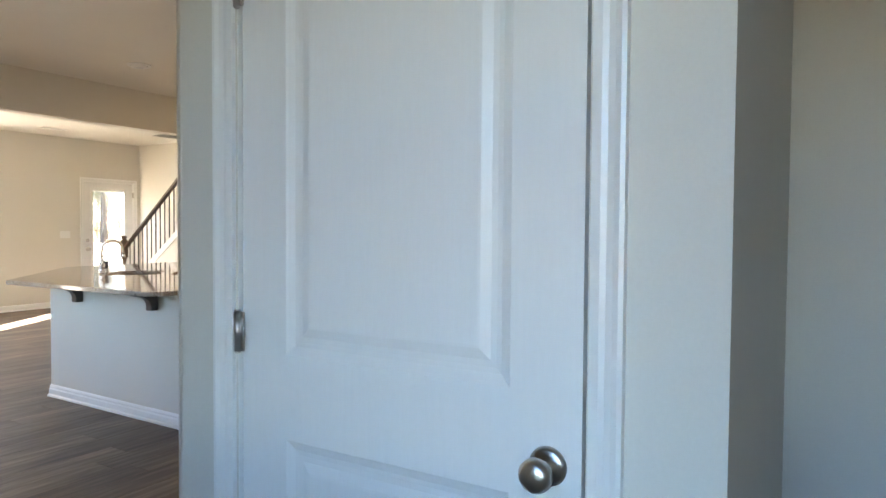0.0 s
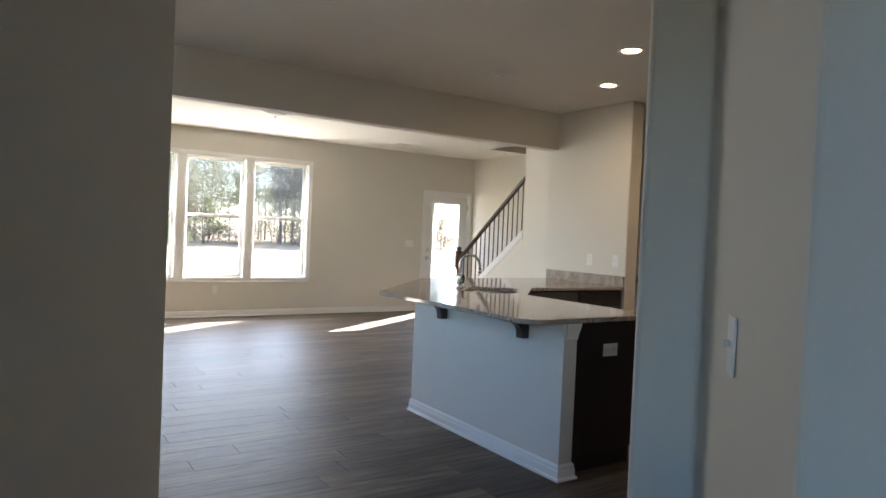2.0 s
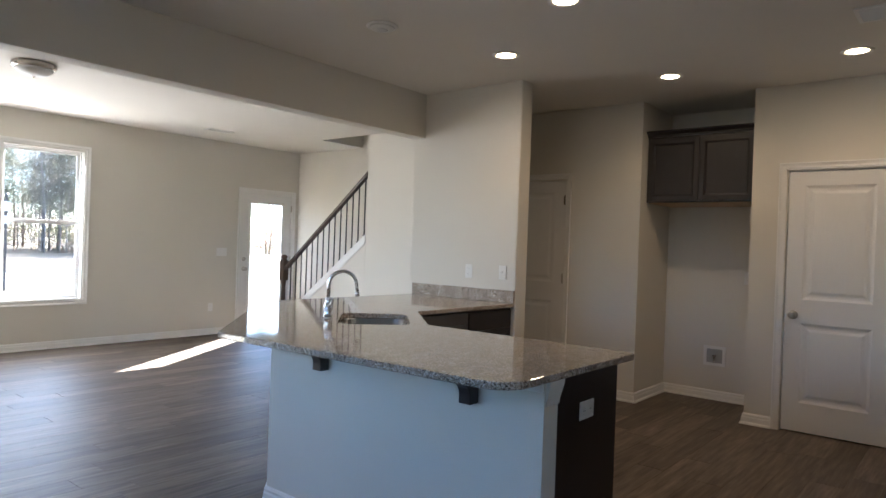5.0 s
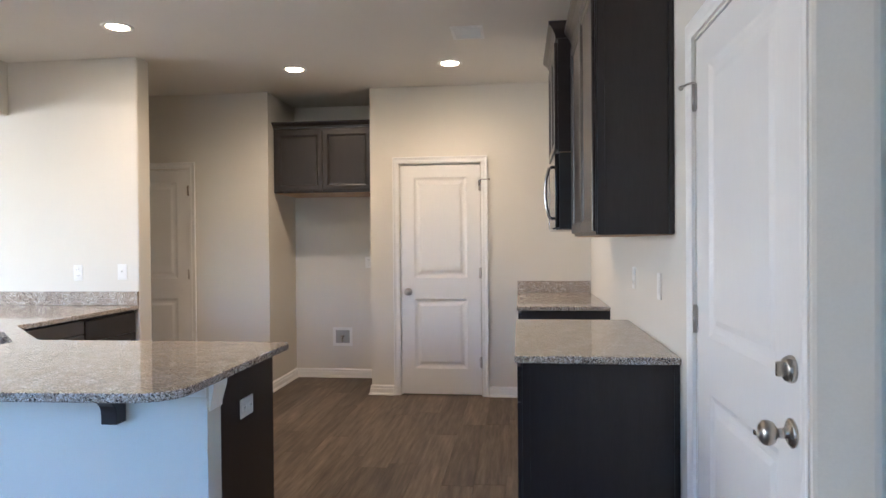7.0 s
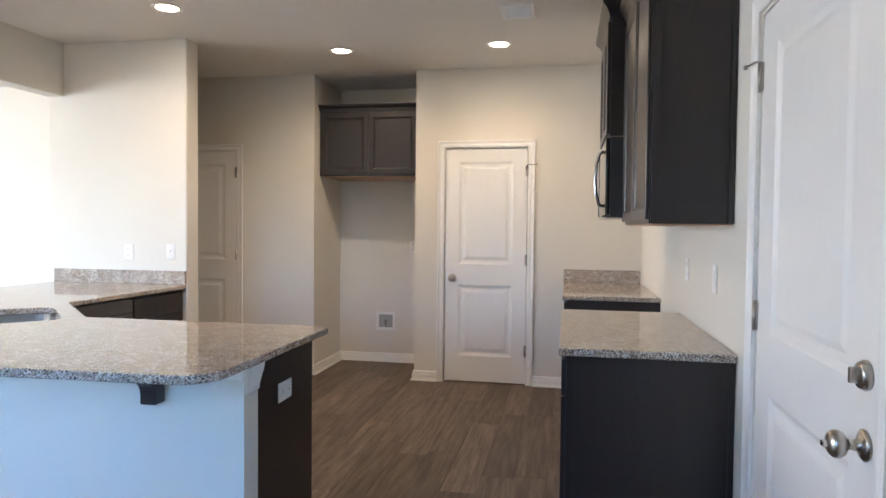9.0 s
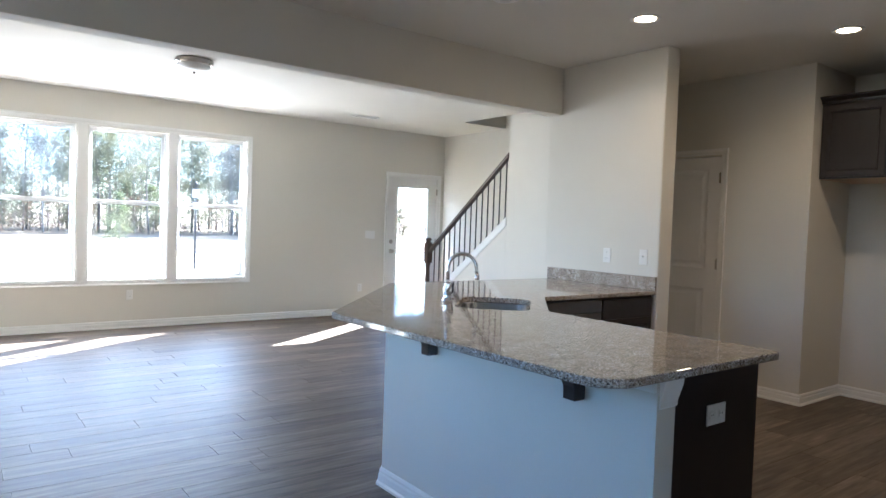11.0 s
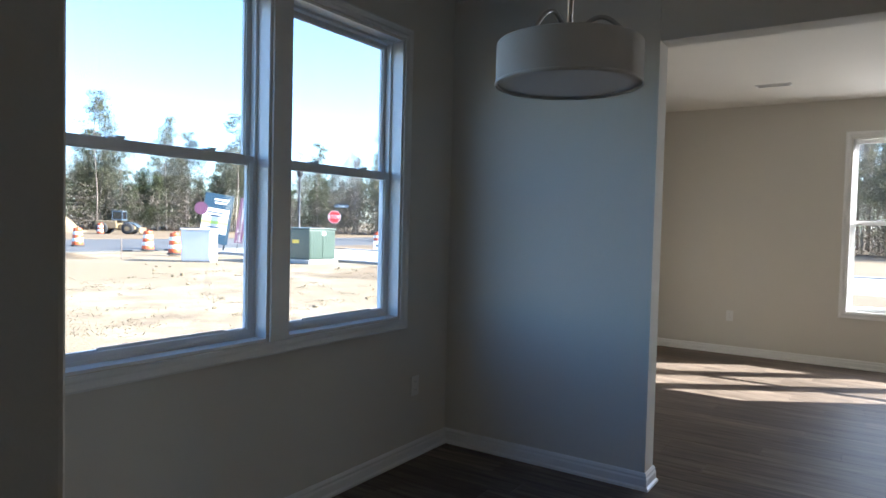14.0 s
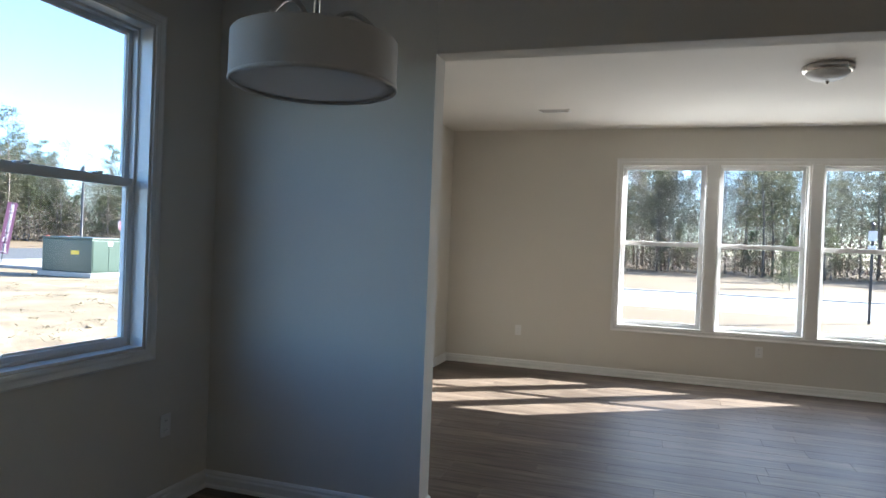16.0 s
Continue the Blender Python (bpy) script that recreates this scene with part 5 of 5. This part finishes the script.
def woods(spots, rnd):
    protos = {}
    for kind_, x, y, h in spots:
        key = (kind_, rnd.randrange(4 if kind_ == "pine" else 3))
        base_h = {"pine": 16.0, "young": 6.5, "bare": 11.0}[kind_]
        s = h / base_h
        m = pose(x, y, GROUND, 0, 0, rnd.uniform(0, 360)) @ Matrix.Scale(s, 4)
        if key not in protos:
            protos[key] = tree(kind_, 11 + key[1] * 7 + len(kind_), base_h)
            protos[key].matrix_world = m
        else:
            c_ = copy_thing(protos[key], pose(0, 0, 0))
            c_.matrix_world = m


rnd = random.Random(21)
spots = []
for i in range(270):
    x = rnd.uniform(-24, 50)
    y = 60 + abs(rnd.gauss(0, 16))
    k = rnd.choices(("pine", "young", "bare"), (0.52, 0.12, 0.36))[0]
    spots.append((k, x, y, {"pine": rnd.uniform(9, 16), "young": rnd.uniform(2.5, 5), "bare": rnd.uniform(7, 12)}[k]))
for i in range(400):
    a = math.radians(rnd.uniform(104, 178))
    d = 88 + abs(rnd.gauss(0, 14))
    k = rnd.choices(("pine", "young", "bare"), (0.26, 0.4, 0.34))[0]
    spots.append((k, 2.3 + d * math.cos(a), 2.9 + d * math.sin(a), {"pine": rnd.uniform(9, 13), "young": rnd.uniform(5, 9), "bare": rnd.uniform(8, 12)}[k]))
for x, y, h in ((-75.7, 45.3, 16.6), (-77.5, 46.8, 16), (-72, 52, 14.2), (-71, 54, 12.5), (-66, 58, 15), (-60, 66, 12), (-53, 72, 14.5)):
    spots.append(("pine", x, y, h))
spots.append(("young", 8.97, 40.87, 2.95))
woods(spots, rnd)
bm = bmesh.new()
for i in range(1000):
    x, y = rnd.uniform(-30, 60), 58 + abs(rnd.gauss(0, 12))
    leaves(bm, rnd, (x, y, GROUND + rnd.uniform(0.2, 3.2)), rnd.uniform(0.8, 1.8), 60, 0.3, 0.7, 0.1)
tagged(part("undergrowth", bm, M_RUST), "rust-brown brush along the wood's edge", "brush", kind="stuff")
bm = bmesh.new()
for i in range(900):
    a, d = math.radians(rnd.uniform(100, 180)), 84 + abs(rnd.gauss(0, 10))
    leaves(bm, rnd, (2.3 + d * math.cos(a), 2.9 + d * math.sin(a), GROUND + rnd.uniform(0.3, 4.5)), rnd.uniform(1.0, 2.2), 60, 0.35, 0.7, 0.12)
tagged(part("undergrowth", bm, M_TWIG), "grey-brown brush along the wood's edge", "brush", kind="stuff")
bm = bmesh.new()
for i in range(1000):
    a, d = math.radians(rnd.uniform(60, 180)), rnd.uniform(105, 130)
    leaves(bm, rnd, (2.3 + d * math.cos(a), 2.9 + d * math.sin(a), GROUND + rnd.uniform(0.5, 8.5)), rnd.uniform(1.6, 3.2), 120, 0.45, 0.6, 0.16)
tagged(part("far_woods", bm, M_YOUNG), "far green woods behind the lots", "woods", kind="stuff")
bm = bmesh.new()
for i in range(520):
    a, d = math.radians(rnd.uniform(62, 112)), rnd.uniform(92, 120)
    leaves(bm, rnd, (2.3 + d * math.cos(a), 2.9 + d * math.sin(a), GROUND + rnd.uniform(2, 13)), rnd.uniform(1.6, 3.2), 90, 0.45, 0.6, 0.14)
tagged(part("far_woods", bm, M_TWIG), "far grey-brown bare woods across the street", "woods", kind="stuff")
bm = bmesh.new()
for i in range(270):
    x, y = rnd.uniform(-17, -3), rnd.uniform(6, 24)
    leaves(bm, rnd, (x, y, GROUND + 0.02), rnd.uniform(0.1, 0.5), 24, 0.06, 0.1, 0.1)
for i in range(260):
    x, y = rnd.uniform(-10, 14), rnd.uniform(18, 23.8)
    leaves(bm, rnd, (x, y, GROUND + 0.02), rnd.uniform(0.1, 0.5), 24, 0.06, 0.1, 0.1)
M_STRAW = leaf_material("straw", [(0.0, (0.09, 0.066, 0.036)), (0.5, (0.15, 0.115, 0.065)), (1.0, (0.21, 0.17, 0.105))])
tagged(part("dry_grass", bm, M_STRAW), "tufts of dry straw on the bare lot", "grass", kind="stuff")
bm = bmesh.new()
for i in range(60):
    x, y, s = rnd.uniform(-22, -2.5), rnd.uniform(5, 23), rnd.uniform(0.02, 0.07)
    c_ = bmesh.ops.create_icosphere(bm, subdivisions=1, radius=s, matrix=Matrix.Translation((x, y, GROUND + s * 0.2)))
    for v in c_["verts"]:
        v.co += Vector((rnd.uniform(-1, 1), rnd.uniform(-1, 1), rnd.uniform(-0.7, 0.4))) * s * 0.35
tagged(part("clods", bm, M_EARTH), "lumps of dry earth scattered over the lot", "earth", kind="stuff")


def mound(name, label, x, y, rx, ry, h, mat, seed):
    bm = bmesh.new()
    bmesh.ops.create_grid(bm, x_segments=24, y_segments=24, size=1.0)
    for v in bm.verts:
        d = min(1, math.hypot(v.co.x, v.co.y))
        n_ = noise.noise(Vector((v.co.x * 3 + seed, v.co.y * 3, 1.3)))
        v.co = Vector((x + v.co.x * rx, y + v.co.y * ry, GROUND - 0.1 + h * (math.cos(d * math.pi) * 0.5 + 0.5) * (1 + 0.5 * n_)))
    for f in bm.faces:
        f.smooth = True
    tagged(part(name, bm, mat), label, "heap")


mound("dirt_heap", "tan earth heap beyond the main road", -66.5, 36.0, 4.2, 3.6, 1.7, M_EARTH, 3)
mound("dirt_heap", "low brown dirt heap by the junction", -21.5, 37.5, 2.6, 1.8, 0.9, M_VERGE, 8)
mound("dirt_heap", "small brown dirt heap beside the road", -27.2, 17.5, 3.4, 1.2, 0.26, M_VERGE, 5)


def barrel(x, y):
    b = thing("traffic_barrel", "orange and white striped traffic barrel on the road edge", "traffic barrel", pose(x, y, GROUND + 0.06), "traffic barrels along the road")
    part("base", lathe([(0.36, 0), (0.36, 0.05), (0.3, 0.09)], 20), M_RUBBER, b, "black rubber base")
    z = 0.09
    for i in range(5):
        r0_, r1_ = 0.295 - 0.018 * i, 0.285 - 0.018 * i
        part("band", lathe([(r0_, z), (r0_ + 0.004, z + 0.01), (r1_, z + 0.175), (r1_ - 0.01, z + 0.185)], 22), M_ORANGE if i % 2 == 0 else M_WHITEP, b)
        z += 0.186
    part("handle", box(-0.09, -0.02, z, 0.09, 0.02, z + 0.06, 0.01), M_ORANGE, b)


for x, y in ((-35.2, 22.2), (-29.1, 22.6), (-25.5, 21.7), (-57.4, 32.1), (-58.1, 36.1), (-47.5, 47), (-48, 49.5), (-27.0, 38.5), (-31, 52), (-29, 52), (-27, 55), (-33, 60)):
    barrel(x, y)

tf = thing("transformer_box", "dark green pad-mounted transformer box on a pad", "transformer", pose(-17.5, 22.5, GROUND))
part("pad", box(-2.5, -0.1, 0, 0.1, 1.65, 0.18, 0.02), M_KERB, tf, "concrete pad")
part("tank", box(-2.4, 0.0, 0.18, 0.0, 1.55, 1.42, 0.03), M_GREEN, tf)
part("lid", box(-2.43, -0.03, 1.421, 0.03, 1.58, 1.5, 0.02), M_GREEN, tf)
part("door", box(0.0005, 0.04, 0.25, 0.02, 0.77, 1.38, 0.006), M_GREEN, tf)
part("door", box(0.0005, 0.79, 0.25, 0.02, 1.51, 1.38, 0.006), M_GREEN, tf)
part("warning_label", box(-0.99, -0.008, 0.85, -0.6, -0.0005, 1.0), plain("label_yellow", (0.7, 0.5, 0.05), 0.5), tf, "small yellow warning label")
part("warning_label", box(0.0205, 0.75, 1.2, 0.024, 0.95, 1.36), M_WHITEP, tf, "small white label")
ub = thing("utility_cabinet", "white metal utility cabinet on the bare lot", "utility cabinet", pose(-21.3, 20.0, GROUND, 0, 0, 35))
part("body", box(-0.6, -0.45, 0.06, 0.6, 0.45, 1.3, 0.02), M_WHITEP, ub)
part("roof_cap", box(-0.64, -0.49, 1.301, 0.64, 0.49, 1.37, 0.02), M_WHITEP, ub)
part("door", box(-0.56, -0.47, 0.14, 0.56, -0.451, 1.24, 0.006), M_WHITEP, ub)
part("plinth", box(-0.58, -0.43, 0, 0.58, 0.43, 0.06), M_KERB, ub)


def lettering(text, size, m, mat, parent, label=""):
    cu = bpy.data.curves.new("lettering", "FONT")
    cu.body, cu.size, cu.align_x, cu.align_y, cu.extrude = text, size, "CENTER", "CENTER", 0.002
    tmp = bpy.data.objects.new("tmp", cu)
    scene.collection.objects.link(tmp)
    bpy.context.view_layer.update()
    me = bpy.data.meshes.new_from_object(tmp)
    bpy.data.objects.remove(tmp)
    me.transform(m @ pose(0, 0, 0, 90))
    me.materials.clear()
    me.materials.append(mat)
    ob = new("lettering", me)
    ob.parent = parent
    if label:
        ob["label"] = label
    return ob


def face_to(x, y, z=GROUND, ex=2.2, ey=2.9):
    """A pose at a place whose front (-y) looks towards the house."""
    return pose(x, y, z, 0, 0, math.degrees(math.atan2(ey - y, ex - x)) + 90)


ss = thing("stop_sign", "red octagonal stop sign with street name blade", "road sign", face_to(-25.04, 32.05))
part("post", box(-0.03, 0.012, 0, 0.03, 0.06, 2.85, 0.004), M_DARKP, ss, "black square post")
octa = lambda r: [(r * math.cos(math.radians(22.5 + 45 * k)), r * math.sin(math.radians(22.5 + 45 * k))) for k in range(8)]
part("plate", moved(prism(octa(0.4), 0, 0.008), pose(0, 0.005, 2.06, 90)), M_WHITEP, ss, "white octagon border")
part("face", moved(prism(octa(0.37), 0, 0.004), pose(0, -0.0035, 2.06, 90)), M_RED, ss, "red octagon face")
lettering("STOP", 0.3, pose(0, -0.009, 2.06), M_WHITEP, ss)
part("blade", box(0.04, -0.01, 2.62, 0.84, 0.0, 2.82, 0.003), M_TEAL, ss, "dark street name blade")
lettering("Falls Ridge Ln", 0.125, pose(0.44, -0.013, 2.72), M_WHITEP, ss)
lp = thing("lamp_pole", "slim black street pole by the junction", "pole", pose(-23.6, 27.8, GROUND))
part("pole", lathe([(0.09, 0), (0.09, 0.3), (0.06, 0.34), (0.05, 4.1)], 14), M_DARKP, lp)
part("lantern", lathe([(0.05, 4.1), (0.14, 4.2), (0.19, 4.55), (0.08, 4.7), (0.01, 4.85)], 14), M_DARKP, lp)
rs = thing("street_sign", "dark metal post with two small white signs", "road sign", face_to(7.874, 25.24 - 1.8))
part("post", box(-0.035, 0.01, 0, 0.035, 0.06, 2.75, 0.004), M_DARKP, rs)
part("plate", box(-0.1, 0.0, 2.36, 0.1, 0.009, 2.62, 0.003), M_WHITEP, rs)
part("plate", box(-0.1, 0.0, 2.0, 0.1, 0.009, 2.22, 0.003), M_WHITEP, rs)
part("symbol", box(-0.05, -0.004, 2.07, 0.05, -0.0005, 2.15, 0.001), M_SLOT, rs, "small black arrow mark")
part("finial", lathe([(0.05, 2.75), (0.05, 2.8), (0.02, 2.86)], 10), M_DARKP, rs)

tl = thing("sales_sign", "tall leaning teal and white sales sign", "sign", face_to(-28.05, 25.65) @ pose(0, 0, 0, 0, 8))
part("board", box(-0.75, 0.0, 0.45, 0.75, 0.08, 3.15, 0.01), M_TEAL, tl, "dark teal board")
part("panel", box(-0.74, -0.012, 1.0, 0.6, -0.0005, 2.35, 0.003), M_WHITEP, tl, "white text panel")
part("stripe", box(-0.74, -0.018, 1.5, 0.6, -0.0125, 1.68), M_LIME, tl)
for z in (2.1, 1.92, 1.3, 1.14):
    part("text_line", box(-0.5, -0.016, z, 0.35, -0.0125, z + 0.06), M_TEAL, tl, "unreadable line of print")
for z, q in ((2.8, 0.5), (2.62, 0.4)):
    part("text_line", box(-q * 0.5, -0.006, z, q, -0.0005, z + 0.1), M_WHITEP, tl, "unreadable line of print")
part("badge", moved(lathe([(0.34, 0), (0.34, 0.01)], 30), pose(-0.85, -0.015, 2.25, 90)), M_PURPLE, tl, "round purple badge")
for x in (-0.6, 0.6):
    part("leg", box(x - 0.05, 0.02, 0, x + 0.05, 0.07, 0.45), M_DARKP, tl)
bn = thing("banner", "narrow purple feather banner beside the sales sign", "banner", face_to(-26.85, 26.35) @ pose(0, 0, 0, 0, 8))
part("cloth", box(-0.2, 0.0, 0.5, 0.2, 0.012, 2.95, 0.004), M_PURPLE, bn)
lettering("Join The Interest List", 0.27, pose(0, -0.004, 1.72, 0, -90), M_WHITEP, bn)
part("pole", lathe([(0.02, 0), (0.015, 3.0)], 10), M_DARKP, bn)
s2 = thing("marker_sign", "white framed community sign with a purple panel", "sign", face_to(-23.6, 39.6, GROUND, 1.9, 2.6))
for x in (-0.85, 0.85):
    part("post", box(x - 0.09, -0.09, 0, x + 0.09, 0.09, 2.75, 0.01), M_WHITEP, s2)
part("board", box(-0.76, -0.03, 0.45, 0.76, 0.03, 2.6, 0.01), M_WHITEP, s2)
part("crest", moved(prism([(0.76 * math.cos(a), 0.3 * math.sin(a)) for a in [math.pi * k / 12 for k in range(13)]], -0.03, 0.03), pose(0, 0, 2.601, 90)), M_WHITEP, s2)
part("panel", box(-0.68, -0.045, 0.75, 0.68, -0.0305, 2.3, 0.004), M_PURPLE, s2, "purple print panel")
lettering("THE FALLS", 0.24, pose(0, -0.048, 2.1), M_WHITEP, s2)
for z, q in ((1.72, 0.45), (1.1, 0.5), (0.93, 0.42)):
    part("text_line", box(-q, -0.05, z, q, -0.0455, z + 0.09), M_WHITEP, s2, "unreadable line of print")
lettering("$288s", 0.27, pose(0, -0.048, 1.43), M_WHITEP, s2)
yd = thing("yard_sign", "small white yard sign by the road", "sign", face_to(-20.6, 31.0))
part("board", box(-0.4, 0.0, 0.3, 0.4, 0.012, 0.75, 0.003), M_WHITEP, yd)
part("text_line", box(-0.25, -0.004, 0.48, 0.25, -0.0005, 0.58), M_TEAL, yd, "unreadable line of print")
for x in (-0.25, 0.25):
    part("stake", box(x - 0.01, 0.0, 0, x + 0.01, 0.01, 0.3), M_DARKP, yd)

ld = thing("wheel_loader", "dusty yellow and blue wheel loader parked beyond the road", "loader", pose(-58.0, 38.2, GROUND + 0.09, 0, 0, 40) @ Matrix.Scale(0.72, 4))
part("body", joined(box(-3.0, -1.1, 0.7, -0.4, 1.1, 1.75, 0.12), box(-3.2, -0.9, 0.9, -2.9, 0.9, 1.6, 0.05)), M_YELLOW, ld, "dusty engine hood")
part("front_frame", box(-0.3, -0.55, 0.6, 1.6, 0.55, 1.3, 0.08), M_YELLOW, ld)
part("cab", joined(box(-1.1, -0.85, 1.76, 0.3, 0.85, 1.95, 0.04), box(-1.1, -0.85, 2.9, 0.3, 0.85, 3.05, 0.05), *[box(x - 0.06, y - 0.06, 1.9, x + 0.06, y + 0.06, 2.95) for x in (-1.0, 0.2) for y in (-0.78, 0.78)]), M_NAVY, ld, "blue framed cab")
part("cab_glass", box(-0.98, -0.76, 1.96, 0.18, 0.76, 2.88), M_BLACK, ld)
for x in (-2.2, 1.0):
    for y in (-1.0, 1.0):
        wh = part("wheel", moved(lathe([(0.3, -0.25), (0.62, -0.27), (0.75, -0.18), (0.75, 0.18), (0.62, 0.27), (0.3, 0.25)], 24), pose(x, y, 0.74, 90)), M_RUBBER, ld, "black tyre")
        part("rim", moved(lathe([(0.32, -0.26), (0.2, -0.2), (0.2, 0.2), (0.32, 0.26)], 18), pose(x, y, 0.74, 90)), M_YELLOW, wh)
for y in (-0.4, 0.4):
    part("lift_arm", tube([(0.4, y, 1.5), (1.6, y, 1.35), (2.5, y, 0.6)], 0.13, 8), M_NAVY, ld)
bk = bmesh.new()
cs = [(2.5, 0.9), (2.45, 0.4), (2.6, 0.1), (3.5, 0.05), (3.5, 0.12), (2.7, 0.2), (2.58, 0.45), (2.62, 0.9)]
l, r = [bk.verts.new((x, -1.3, z)) for x, z in cs], [bk.verts.new((x, 1.3, z)) for x, z in cs]
bk.faces.new(l), bk.faces.new(r[::-1])
for i in range(len(cs)):
    bk.faces.new((l[i], r[i], r[(i + 1) % len(cs)], l[(i + 1) % len(cs)]))
bmesh.ops.recalc_face_normals(bk, faces=bk.faces[:])
part("bucket", bk, M_YELLOW, ld)
for x, y in ((-28, 16.2), (-24.5, 18.5)):
    sk_ = thing("survey_stake", "thin wooden survey stake in the lot", "stake", pose(x, y, GROUND, 3, 4))
    part("shaft", box(-0.02, -0.02, -0.05, 0.02, 0.02, 0.9), M_BARK, sk_)

# ---- floor planks, laid along x ----
PLANK_W, PLANK_L = 0.181, 1.22


def plank_mesh(length):
    a, z = 0.0016, -0.0014
    bm = bmesh.new()
    o = [bm.verts.new(v) for v in ((0.0004, 0.0004, z), (length - 0.0004, 0.0004, z), (length - 0.0004, PLANK_W - 0.0004, z), (0.0004, PLANK_W - 0.0004, z))]
    i = [bm.verts.new(v) for v in ((a, a, 0), (length - a, a, 0), (length - a, PLANK_W - a, 0), (a, PLANK_W - a, 0))]
    u = [bm.verts.new((v.co.x, v.co.y, -0.007)) for v in o]
    bm.faces.new(i)
    for k in range(4):
        bm.faces.new((o[k], o[(k + 1) % 4], i[(k + 1) % 4], i[k]))
        bm.faces.new((u[k], u[(k + 1) % 4], o[(k + 1) % 4], o[k]))
    return bm


floor = thing("floor", "grey-brown wood-look vinyl plank floor", "floor", kind="structure")
plank_full = bpy.data.meshes.new("plank")
pb = plank_mesh(PLANK_L)
pb.to_mesh(plank_full)
pb.free()
plank_full.materials.append(M_FLOOR)
rng = random.Random(4)
rest, count = bmesh.new(), 0
for row in range(69):
    y = -1.6 + row * PLANK_W
    x = -rng.random() * PLANK_L
    x_end = X_RIGHT if y > 0.5 else 2.95
    while x < x_end:
        x1 = min(x + PLANK_L, x_end)
        whole = x >= 0 and x1 - x > PLANK_L - 1e-6
        if whole and count < 295 and y > 1.7 and x < 6.0:
            p = new("plank", plank_full)
            p.parent, p.location = floor, (x, y, 0)
            count += 1
        else:
            xa = max(x, 0.0)
            if x1 - xa > 0.01:
                b = moved(plank_mesh(x1 - xa), Matrix.Translation((xa, y, 0)))
                me = bpy.data.meshes.new("tmp")
                b.to_mesh(me)
                b.free()
                rest.from_mesh(me)
                bpy.data.meshes.remove(me)
        x += PLANK_L
tagged(part("planks", rest, M_FLOOR, floor), "wood-look planks by the walls", kind="stuff")
